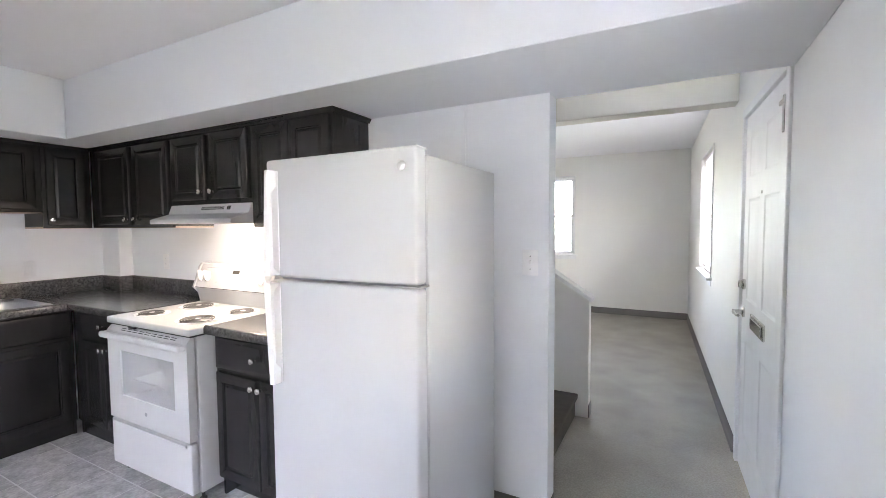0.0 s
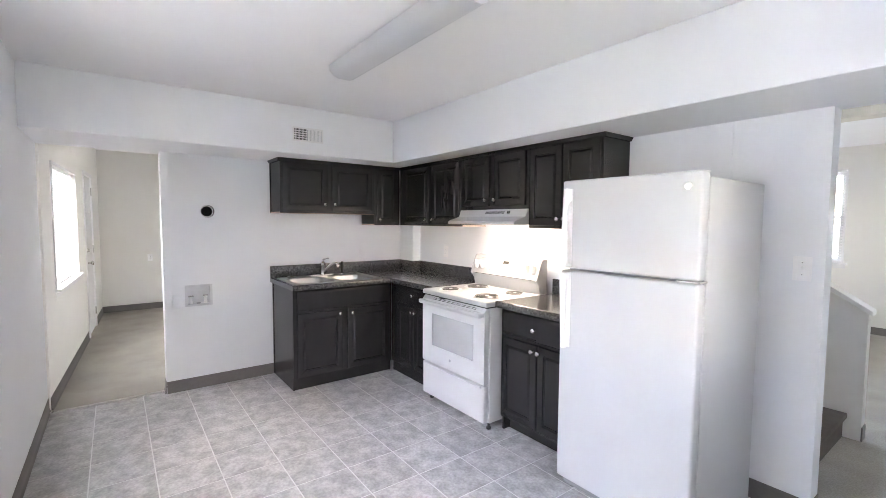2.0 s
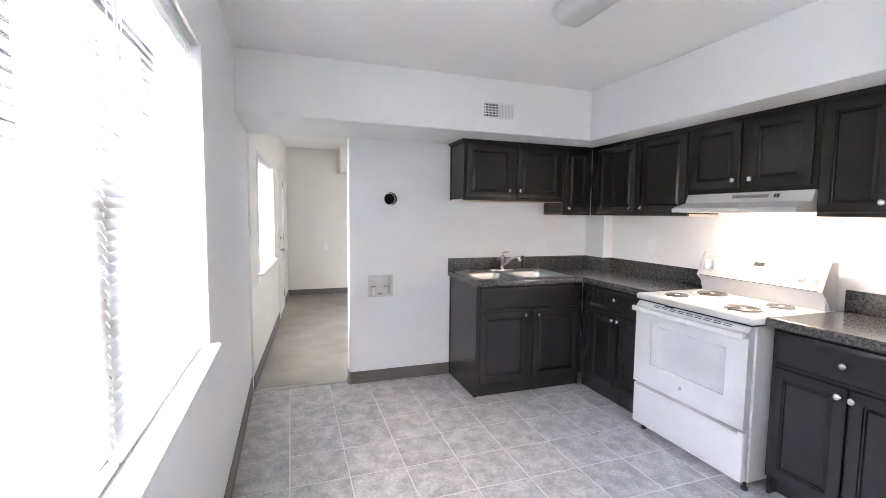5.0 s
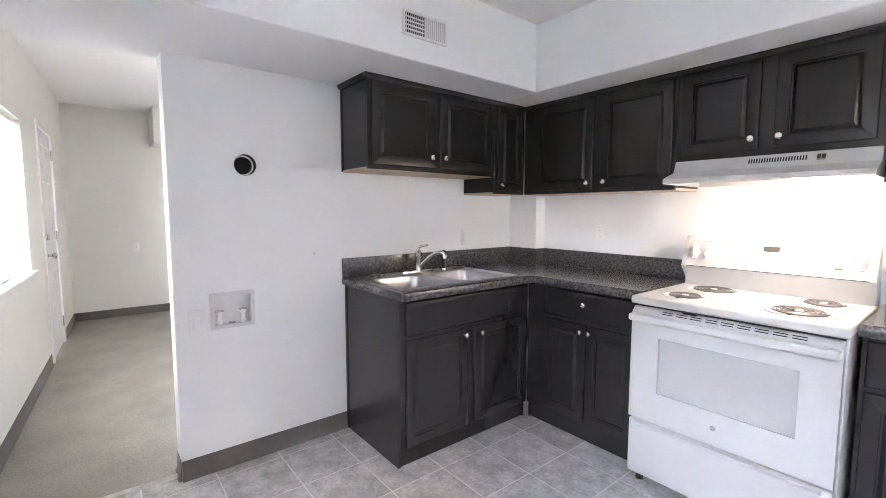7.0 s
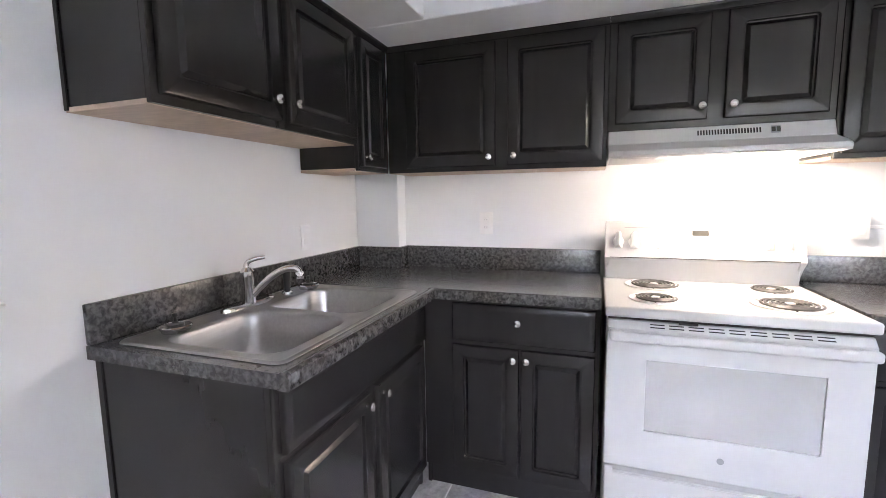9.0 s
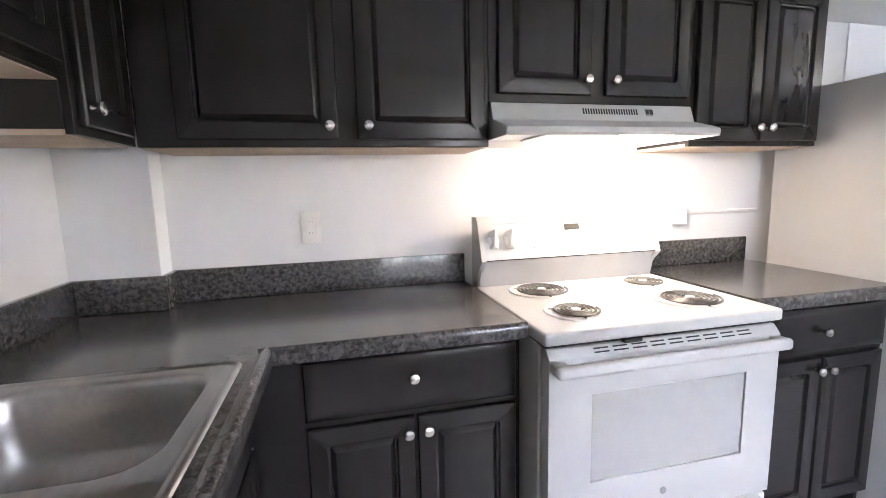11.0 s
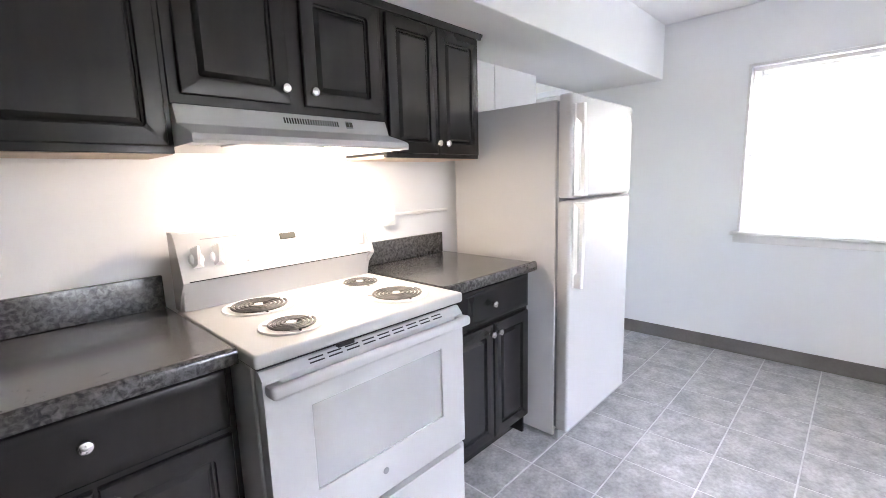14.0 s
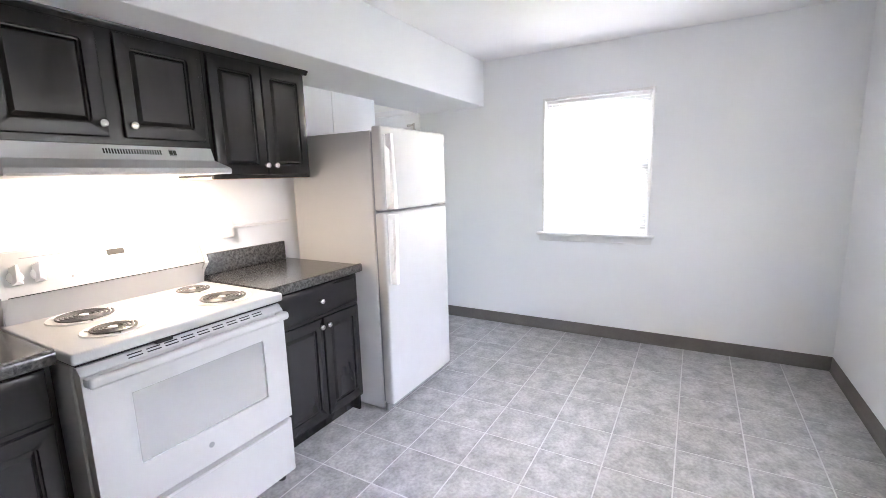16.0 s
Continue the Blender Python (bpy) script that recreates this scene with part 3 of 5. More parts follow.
def house_door(name, m, u0, u1, z1, hinge_side, label, mail=False, casing_gap=0.06):
    """A six-panel entrance door in its casing; m has local x along the wall and y into the room."""
    d = thing(name, m @ at((u0 + u1) / 2, 0, 0), label, "door", kind="structure")
    g = casing_gap
    bm = box(u0 - g + 0.03, u0 + 0.02, -0.10, 0.014, 0, z1 + 0.03, 0.003, 1, m=m)
    box(u1 - 0.02, u1 + g - 0.03, -0.10, 0.014, 0, z1 + 0.03, 0.003, 1, bm=bm, m=m)
    box(u0 + 0.02, u1 - 0.02, -0.10, 0.014, z1 - 0.02, z1 + 0.03, 0.003, 1, bm=bm, m=m)
    part("door_frame", bm, TRIM, d)
    a, b, top = u0 + 0.025, u1 - 0.025, z1 - 0.025
    bm = bmesh.new()
    w = b - a
    cols = [(a + 0.11, a + w / 2 - 0.05), (a + w / 2 + 0.05, b - 0.11)]
    rws = [(0.22, 0.76), (1.00, 1.56), (1.68, top - 0.12)]
    us = sorted({a, b, *(x for c in cols for x in c)})
    zs = sorted({0.008, top, *(x for r in rws for x in r)})
    inside = lambda u, v: any(c[0] < u < c[1] for c in cols) and any(r[0] < v < r[1] for r in rws)
    slab(us, zs, lambda u, v: not inside(u, v), -0.045, -0.002, lambda u, v, ww: m @ Vector((u, ww, v)), bm)
    face = m @ Matrix(((1, 0, 0, 0), (0, 0, 1, 0), (0, 1, 0, 0), (0, 0, 0, 1)))
    for c in cols:
        for r in rws:
            panel_loops(bm, c[1] - c[0], r[1] - r[0], (c[0] + c[1]) / 2, (r[0] + r[1]) / 2, -0.002, [(0, 0), (0.010, -0.0045), (0.020, -0.0045), (0.045, -0.001)], face)
    leaf = part("door_leaf", bm, TRIM, d)
    ku = b - 0.07 if hinge_side == 0 else a + 0.07
    out = m @ at(ku, -0.002, 0.92) @ Matrix.Rotation(radians(-90), 4, "X")
    if mail:
        bm = lathe([(0.030, 0), (0.030, 0.008), (0.013, 0.014), (0.012, 0.045), (0.014, 0.058), (0.003, 0.060)], out)
        tube([out @ Vector((0, 0, 0.050)), out @ Vector((-0.03, 0, 0.052)), out @ Vector((-0.075, 0.004, 0.050)), out @ Vector((-0.115, 0.002, 0.046))], 0.011, 10, bm, taper=0.7)
        part("door_lever", bm, NICKEL, leaf, "satin nickel door lever")
    else:
        part("door_knob", lathe([(0.030, 0), (0.030, 0.006), (0.012, 0.012), (0.012, 0.035), (0.026, 0.046), (0.029, 0.058), (0.022, 0.068), (0.004, 0.071)], out), NICKEL, leaf, "satin nickel door knob")
    out = m @ at(ku, -0.002, 1.08) @ Matrix.Rotation(radians(-90), 4, "X")
    bm = lathe([(0.030, 0), (0.030, 0.010), (0.024, 0.015), (0.006, 0.016)], out)
    box(-0.006, 0.006, -0.02, 0.02, 0.014, 0.032, 0.003, 1, bm=bm, m=out)
    part("deadbolt", bm, NICKEL, leaf, "satin nickel deadbolt")
    hu = a - 0.004 if hinge_side == 0 else b + 0.004
    for hz in (0.22, 1.06, 1.83):
        part("hinge", lathe([(0.007, -0.05), (0.007, 0.05)], m @ at(hu, 0.006, hz), 10), NICKEL, d)
    if mail:
        um = (a + b) / 2
        bm = box(um - 0.15, um + 0.15, -0.004, 0.008, 0.87, 0.95, 0.003, 1, m=m)
        mp = part("mail_slot", bm, NICKEL, leaf, "nickel mail slot plate")
        part("flap", box(um - 0.125, um + 0.125, 0.007, 0.013, 0.885, 0.935, 0.003, 1, m=m), CHROME, mp)
        part("peephole", lathe([(0.008, 0), (0.008, 0.004), (0.004, 0.005)], m @ at(um, -0.003, 1.58) @ Matrix.Rotation(radians(-90), 4, "X"), 12), NICKEL, leaf)
        bm = box(a + 0.01, a + 0.03, 0.0, 0.016, 1.79, 1.94, 0.003, 1, m=m)
        box(a + 0.03, a + 0.10, 0.002, 0.014, 1.91, 1.93, 0.003, 1, bm=bm, m=m)
        part("door_guard", bm, NICKEL, leaf, "swing-bar door guard")
    return d


house_door("door_1", M_LIV, 0.02, 0.95, 2.05, 0, "white six-panel front door with mail slot, shut", True)
house_door("door_2", M_ROOM, R2L - 3.22, R2L - 2.47, 2.03, 0, "white six-panel back door, shut")


# ---- stairs by the living room ----
stairs = thing("staircase", at(-0.15, 2.95), "short dark brown stair flight rising beside the partition", "staircase", kind="structure")
for k in range(9):
    x = -0.12 - 0.25 * k
    part("step", box(x - 0.27, x + 0.02, 2.352, 3.52, 0.18 * k + 0.14, 0.18 * (k + 1), 0.008, 2), STAIR, stairs)
    part("riser", box(x - 0.27, x - 0.001, 2.354, 3.519, 0.004, 0.18 * k + 0.139), STAIR, stairs)
bm = bmesh.new()
extrude_profile([(-0.03, 0, 0.004), (-0.03, 0, 0.87), (-1.6, 0, 1.90), (-1.6, 0, 0.004)], (0, 3.53, 0), (0, 3.62, 0), bm)
knee = thing("knee_wall", at(-0.8, 3.57), "off-white knee wall with sloping cap beside the stairs", "wall", kind="structure")
part("panel", bm, CREAM, knee)
bm = extrude_profile([(-0.01, 0, 0.865), (-0.01, 0, 0.895), (-1.6, 0, 1.93), (-1.6, 0, 1.90)], (0, 3.51, 0), (0, 3.64, 0))
part("cap", bm, TRIM, knee)
part("baseboard_piece", box(-0.4, -0.022, 3.619, 3.628, 0.004, 0.10, 0.002, 1), VINYL, knee)
part("baseboard_piece", box(-0.03, -0.021, 3.53, 3.62, 0.004, 0.10, 0.002, 1), VINYL, knee)


# ---- kitchen cabinets ----
def face_pose(side, level):
    """Local x along the cabinets, y up, z out of the wall towards the room."""
    if side == "stove":
        return Matrix(((1, 0, 0, 0), (0, 0, -1, level), (0, 1, 0, 0), (0, 0, 0, 1)))
    return Matrix(((0, 0, 1, level), (1, 0, 0, 0), (0, 1, 0, 0), (0, 0, 0, 1)))


KNOB = [(0.0075, 0), (0.0065, 0.004), (0.0055, 0.010), (0.0070, 0.014), (0.0135, 0.018), (0.0155, 0.023), (0.0135, 0.028), (0.007, 0.031), (0.001, 0.0315)]


def knob(f, u, v, parent):
    part("knob", lathe(KNOB, f @ at(u, v, 0.019), 16), NICKEL, parent, "satin nickel knob")


def door_loops(bm, w, h, x, y, loops, m, seg=4):
    """Nested rectangles of (inset, height, corner radius) on a face, closed in the middle."""
    rings = []
    for inset, d, r in loops:
        a, b = w / 2 - inset - r, h / 2 - inset - r
        ring = []
        for k, (sx, sy) in enumerate(((1, 1), (-1, 1), (-1, -1), (1, -1))):
            for i in range(seg + 1):
                t = math.pi / 2 * (k + i / seg)
                ring.append(bm.verts.new(m @ Vector((x + sx * a + r * math.cos(t), y + sy * b + r * math.sin(t), d))))
        rings.append(ring)
    n = len(rings[0])
    for p, q in zip(rings, rings[1:]):
        for k in range(n):
            bm.faces.new((p[k], p[(k + 1) % n], q[(k + 1) % n], q[k]))
    bm.faces.new(rings[-1])


def cab_door(f, u0, u1, v0, v1, knob_at, parent, name="cabinet_door"):
    """A routed door: a flat frame, a rounded groove, a sloping bevel and a raised field."""
    w, h = u1 - u0, v1 - v0
    bm = bmesh.new()
    g = min(0.060, w * 0.24) - 0.012
    door_loops(bm, w, h, (u0 + u1) / 2, (v0 + v1) / 2,
               [(0, 0.001, 0.001), (0, 0.012, 0.001), (0.0012, 0.0155, 0.001), (0.0035, 0.0182, 0.001), (0.0065, 0.019, 0.001),
                (g, 0.019, 0.014), (g + 0.0012, 0.0183, 0.014), (g + 0.0022, 0.0145, 0.0135), (g + 0.0032, 0.0085, 0.013), (g + 0.0065, 0.0070, 0.012),
                (g + 0.0085, 0.0070, 0.008), (g + 0.0092, 0.0076, 0.004), (g + 0.0210, 0.0185, 0.001), (g + 0.0222, 0.0192, 0.001), (g + 0.0228, 0.0180, 0.001), (g + 0.0245, 0.0180, 0.001)], f)
    door = part(name, bm, WOOD, parent, smooth=24)
    if knob_at:
        knob(f, *knob_at, door)
    return door


def drawer_front(f, u0, u1, v0, v1, knob_at, parent, name="drawer"):
    bm = bmesh.new()
    panel_loops(bm, u1 - u0, v1 - v0, (u0 + u1) / 2, (v0 + v1) / 2, 0.0, [(0, 0.001), (0, 0.012), (0.0015, 0.016), (0.006, 0.019), (0.03, 0.019)], f)
    d = part(name, bm, WOOD, parent, smooth=38)
    if knob_at:
        knob(f, *knob_at, d)
    return d


def carcass(name, f, u0, u1, v0, v1, deep, label, raw_bottom=False, kick=0.0, kick_in=0.075, crown=False, open_top=False):
    """A cabinet box behind its face frame; f is the pose of the face."""
    c = thing(name, f @ Matrix.Translation(((u0 + u1) / 2, v0 - kick, -deep / 2)), label, "cabinet", "fitted kitchen cabinets")
    c.matrix_basis = Matrix.Translation(c.matrix_basis.translation)
    low = v0 - kick if not raw_bottom else v0 + 0.011
    part("side_panel", box(u0, u0 + 0.016, low, v1, -deep, -0.018, 0.001, 1, m=f), WOOD, c)
    part("side_panel", box(u1 - 0.016, u1, low, v1, -deep, -0.018, 0.001, 1, m=f), WOOD, c)
    if raw_bottom:
        part("bottom_panel", box(u0 + 0.001, u1 - 0.001, v0 - 0.002, v0 + 0.010, -deep, -0.0185, m=f), RAW, c, "pale raw plywood underside")
    else:
        part("bottom_panel", box(u0 + 0.016, u1 - 0.016, v0 + 0.012, v0 + 0.024, -deep, -0.02, m=f), WOOD, c)
    part("back_panel", box(u0 + 0.016, u1 - 0.016, v0 + 0.024, v1 - 0.016, -deep, -deep + 0.006, m=f), WOOD, c)
    if not open_top:
        part("top_panel", box(u0 + 0.016, u1 - 0.016, v1 - 0.016, v1, -deep, -0.02, m=f), WOOD, c)
    part("face_frame", box(u0, u1, v0, v1 - 0.001, -0.018, 0.0, 0.0015, 1, m=f), WOOD, c)
    if kick:
        part("toe_kick", box(u0 + 0.016, u1 - 0.016, v0 - kick, v0 - 0.001, -kick_in - 0.015, -kick_in, m=f), WOOD, c)
    if crown:
        turn = f.to_3x3()
        rail = [turn @ Vector(q) for q in ((0, v1 - 0.024, 0.001), (0, v1 - 0.024, 0.010), (0, v1 - 0.017, 0.013), (0, v1 - 0.008, 0.022), (0, v1, 0.024), (0, v1, 0.001))]
        part("crown_trim", extrude_profile(rail, f @ Vector((u0 - (0.022 if crown == "low" else 0), 0, 0)), f @ Vector((u1 + (0.022 if crown == "high" else 0), 0, 0))), WOOD, c)
        if crown in ("low", "high"):
            edge, way = (u0, -1) if crown == "low" else (u1, 1)
            side = [turn @ Vector((way * q[0], q[1], 0)) for q in ((0.001, v1 - 0.024), (0.010, v1 - 0.024), (0.013, v1 - 0.017), (0.020, v1 - 0.008), (0.022, v1), (0.001, v1))]
            part("crown_trim", extrude_profile(side, f @ Vector((edge, 0, -deep)), f @ Vector((edge, 0, 0.0005))), WOOD, c)
    return c


FU = face_pose("stove", 1.96)       # wall cabinets on the stove wall
FB = face_pose("stove", 1.695)      # base cabinets on the stove wall
GU = face_pose("sink", -3.405)      # wall cabinets on the sink wall
GB = face_pose("sink", -3.125)      # base cabinets on the sink wall
DU, DB, EU, EB = Y_STOVE - 1.96 - 0.001, Y_STOVE - 1.695 - 0.001, 0.305 - 0.001, 0.585 - 0.001
UT = SOFFIT - 0.001
BLACKWOOD = "near-black stained raised-panel "

c = carcass("wall_cabinet", FU, -3.404, -2.386, 1.425, UT, DU - 0.0, BLACKWOOD + "double wall cabinet beside the range hood", True, crown=True)
cab_door(FU, -3.300, -2.862, 1.445, 1.988, (-2.887, 1.483), c)
cab_door(FU, -2.808, -2.402, 1.445, 1.988, (-2.775, 1.485), c)
c = carcass("wall_cabinet", FU, -2.385, -1.612, 1.566, UT, DU, BLACKWOOD + "short wall cabinet above the range hood", crown=True)
cab_door(FU, -2.358, -2.024, 1.592, 1.988, (-2.048, 1.640), c)
cab_door(FU, -1.968, -1.638, 1.592, 1.988, (-1.943, 1.640), c)
c = carcass("wall_cabinet", FU, -1.611, -1.012, 1.425, UT, DU, BLACKWOOD + "wall cabinet beside the refrigerator", True, crown="high")
cab_door(FU, -1.597, -1.313, 1.442, 1.988, (-1.330, 1.490), c)
cab_door(FU, -1.307, -1.026, 1.442, 1.988, (-1.274, 1.490), c)
c = carcass("wall_cabinet", GU, 0.727, 1.664, 1.535, UT, EU, BLACKWOOD + "short double wall cabinet above the sink", True, crown="low")
part("scribe_strip", box(X_SINK + 0.001, X_SINK + 0.016, 0.7225, 0.7268, 1.536, UT - 0.026, 0.001, 1), WOOD, c)
cab_door(GU, 0.745, 1.165, 1.556, 1.988, (1.125, 1.617), c)
cab_door(GU, 1.205, 1.625, 1.556, 1.988, (1.222, 1.619), c)
c = carcass("wall_cabinet", GU, 1.665, 1.955, 1.425, UT, EU, BLACKWOOD + "narrow tall wall cabinet in the corner", True, crown=True)
cab_door(GU, 1.685, 1.915, 1.445, 1.988, (1.703, 1.485), c)

c = carcass("base_cabinet", FB, -3.124, -2.392, 0.10, 0.881, DB, BLACKWOOD + "base cabinet with drawer beside the stove", kick=0.10, kick_in=0.028)
drawer_front(FB, -2.99, -2.410, 0.700, 0.862, (-2.707, 0.798), c)
cab_door(FB, -2.99, -2.705, 0.118, 0.680, (-2.726, 0.642), c)
cab_door(FB, -2.697, -2.410, 0.118, 0.680, (-2.672, 0.644), c)
c = carcass("base_cabinet", FB, -1.600, -0.972, 0.10, 0.881, DB, BLACKWOOD + "base cabinet with drawer beside the refrigerator", kick=0.10)
drawer_front(FB, -1.585, -0.986, 0.697, 0.862, (-1.284, 0.777), c)
cab_door(FB, -1.585, -1.272, 0.118, 0.678, (-1.296, 0.638), c)
cab_door(FB, -1.264, -0.986, 0.118, 0.678, (-1.244, 0.637), c)
c = carcass("sink_cabinet", GB, 0.735, 1.690, 0.10, 0.881, EB, BLACKWOOD + "sink base cabinet with two doors", kick=0.10, kick_in=0.028, open_top=True)
drawer_front(GB, 0.763, 1.672, 0.690, 0.860, None, c, "false_drawer_front")
cab_door(GB, 0.765, 1.178, 0.112, 0.668, (1.145, 0.636), c)
cab_door(GB, 1.228, 1.655, 0.112, 0.668, (1.264, 0.630), c)

part("scribe_strip", box(X_SINK + 0.001, X_SINK + 0.022, 0.7305, 0.7348, 0.001, 0.880, 0.001, 1), WOOD, c)

# worktops and splashbacks
SINK = (-3.655, -3.100, 0.748, 1.588)
top = thing("worktop", at(-3.2, 1.5, 0.882), "charcoal mottled laminate corner worktop with splashback", "worktop")
xs = [X_SINK + 0.001, SINK[0] + 0.02, SINK[1] - 0.02, -3.050, -2.393]
ys = [0.712, SINK[2] + 0.02, SINK[3] - 0.02, 1.635, 2.149, Y_STOVE - 0.001]
xs = sorted({*xs, -3.449})


def keep_top(x, y):
    if x < -3.45 and y > 2.15:
        return False
    if SINK[0] + 0.02 < x < SINK[1] - 0.02 and SINK[2] + 0.02 < y < SINK[3] - 0.02:
        return False
    return x < -3.05 or y > 1.635


def bevel_top(bm, z1, size=0.013):
    es = [e for e in bm.edges if len(e.link_faces) == 2 and e.calc_face_angle(0) > 0.5 and all(abs(v.co.z - z1) < 1e-4 for v in e.verts)]
    bmesh.ops.bevel(bm, geom=es, offset=size, segments=5, affect="EDGES", profile=0.5)
    return bm


part("slab", bevel_top(slab(xs, ys, keep_top, 0.882, 0.920, lambda u, v, w: Vector((u, v, w))), 0.920), LAMINATE, top)
EDGE = ((0.032, 0.9196), (0.026, 0.9212), (0.020, 0.9242), (0.014, 0.9258), (0.008, 0.9252), (0.003, 0.9225), (-0.0005, 0.917), (-0.0018, 0.909), (-0.0018, 0.888), (0.0015, 0.8815), (0.010, 0.8805), (0.032, 0.8805))


def rolled_edge(a, b, inward, parent):
    """The raised, rounded nosing along a worktop's front edge from a to b."""
    return part("front_edge", extrude_profile([(inward[0] * d, inward[1] * d, z) for d, z in EDGE], (*a, 0), (*b, 0)), LAMINATE, parent, smooth=40)


rolled_edge((-3.050, 0.7105), (-3.050, 1.664), (-1, 0), top)
rolled_edge((-3.081, 1.635), (-2.3915, 1.635), (0, 1), top)
ST, SH = 0.020, 1.034
bm = box(X_SINK + 0.001, X_SINK + ST, 0.712, 2.148, 0.921, SH, 0.004, 2)
part("splashback", bm, LAMINATE, top)
part("splashback", box(X_SINK + ST, -3.449 + ST, 2.150 - ST, 2.149, 0.921, SH, 0.004, 2), LAMINATE, top)
part("splashback", box(-3.449, -3.449 + ST, 2.150, Y_STOVE - ST, 0.921, SH, 0.004, 2), LAMINATE, top)
part("splashback", box(-3.448, -2.396, Y_STOVE - ST, Y_STOVE - 0.001, 0.921, SH, 0.004, 2), LAMINATE, top)
top2 = thing("worktop", at(-1.3, 1.93, 0.882), "short charcoal laminate worktop between stove and refrigerator", "worktop")
part("slab", bevel_top(slab([-1.602, -0.985], [1.632, Y_STOVE - 0.001], lambda u, v: True, 0.882, 0.920, lambda u, v, w: Vector((u, v, w))), 0.920), LAMINATE, top2)
rolled_edge((-1.6035, 1.632), (-0.9835, 1.632), (0, 1), top2)
part("splashback", box(-1.602, -1.010, Y_STOVE - ST, Y_STOVE - 0.001, 0.921, SH, 0.004, 2), LAMINATE, top2)


# ---- sink and tap ----
def rounded(cx, cy, hx, hy, r, n=48):
    pts = []
    for k in range(n):
        a = 2 * math.pi * (k + 0.5) / n
        c, s = math.cos(a), math.sin(a)
        p = 2 / max(r, 0.02)
        f = (abs(c) ** p + abs(s) ** p) ** (-1 / p)
        pts.append((cx + hx * f * c, cy + hy * f * s))
    return pts


def corner_ring(x0, x1, y0, y1, radii, z, seg=8):
    """A closed ring round a rectangle; radii of the corners (x1 y1), (x0 y1), (x0 y0), (x1 y0)."""
    ring = []
    for k, (x, y, sx, sy) in enumerate(((x1, y1, -1, -1), (x0, y1, 1, -1), (x0, y0, 1, 1), (x1, y0, -1, 1))):
        r = radii[k]
        for i in range(seg + 1):
            t = math.pi / 2 * (k + i / seg)
            ring.append((x + sx * r + r * math.cos(t), y + sy * r + r * math.sin(t), z))
    return ring


def loft(bm, loops, close=True):
    rings = [[bm.verts.new(p) for p in loop] for loop in loops]
    n = len(rings[0])
    for a, b in zip(rings, rings[1:]):
        for k in range(n):
            bm.faces.new((a[k], a[(k + 1) % n], b[(k + 1) % n], b[k]))
    if close:
        bm.faces.new(rings[-1])


sink = thing("sink", at(-3.38, 1.168, 0.92), "stainless steel double-bowl drop-in sink in the worktop", "sink")
bm = bmesh.new()
x0, x1, y0, y1 = SINK
mid = (y0 + y1) / 2
Z = 0.9205
loft(bm, [corner_ring(x0 + d, x1 - d, y0 + d, y1 - d, [0.032 - d * 0.6] * 4, Z + z) for d, z in ((0.0, 0.0005), (0.002, 0.0040), (0.006, 0.0065), (0.011, 0.0065), (0.015, 0.0040), (0.019, 0.0034))], False)
for ya, yb, low in ((y0 + 0.0185, mid, True), (mid, y1 - 0.0185, False)):
    e = 0.021
    radii = [0.0005, 0.0005, e, e] if low else [e, e, 0.0005, 0.0005]
    bx0, bx1 = x0 + 0.098, x1 - 0.044
    by0, by1 = (ya + 0.024, yb - 0.016) if low else (yb - 0.016 - (yb - ya - 0.040), yb - 0.024)
    loops = [corner_ring(x0 + 0.0185, x1 - 0.0185, ya, yb, radii, Z + 0.0034)]
    for d, z, r in ((0.0, 0.0034, 0.075), (0.004, 0.0022, 0.074), (0.008, -0.004, 0.073), (0.011, -0.014, 0.072), (0.016, -0.070, 0.072), (0.024, -0.125, 0.074), (0.036, -0.150, 0.078), (0.056, -0.165, 0.082), (0.085, -0.171, 0.080)):
        loops.append(corner_ring(bx0 + d, bx1 - d, by0 + d, by1 - d, [r] * 4, Z + z))
    cx, cy = (bx0 + bx1) / 2, (by0 + by1) / 2
    for r, z in ((0.050, -0.175), (0.043, -0.176), (0.040, -0.184)):
        loops.append(corner_ring(cx - r, cx + r, cy - r, cy + r, [r] * 4, Z + z))
    loft(bm, loops)
part("basin", bm, STEEL, sink, smooth=50)
for cy in ((y0 + 0.0185 + mid + 0.008) / 2, (mid + y1 - 0.0185 - 0.008) / 2):
    part("drain", lathe([(0.038, 0), (0.036, 0.003), (0.020, 0.001), (0.004, 0.001)], at((x0 + 0.098 + x1 - 0.044) / 2, cy, Z - 0.185), 20), CHROME, sink)

tap = thing("faucet", at(-3.60, 1.19, 0.925), "chrome single-lever kitchen faucet with curved spout", "faucet")
TZ = 0.9245
bm = bmesh.new()
extr = rounded(-3.603, 1.19, 0.027, 0.125, 0.7, 32)
ra, rb, rc = ([bm.verts.new((*p, TZ)) for p in extr], [bm.verts.new((-3.603 + (p[0] + 3.603) * 0.95, 1.19 + (p[1] - 1.19) * 0.98, TZ + 0.010)) for p in extr], [bm.verts.new((-3.603 + (p[0] + 3.603) * 0.7, 1.19 + (p[1] - 1.19) * 0.9, TZ + 0.014)) for p in extr])
for a, b in ((ra, rb), (rb, rc)):
    for k in range(32):
        bm.faces.new((a[k], a[(k + 1) % 32], b[(k + 1) % 32], b[k]))
bm.faces.new(rc)
part("base_plate", bm, CHROME, tap)
part("body", lathe([(0.026, 0.010), (0.024, 0.03), (0.022, 0.085), (0.025, 0.10), (0.024, 0.125), (0.014, 0.138), (0.003, 0.141)], at(-3.603, 1.19, TZ)), CHROME, tap)
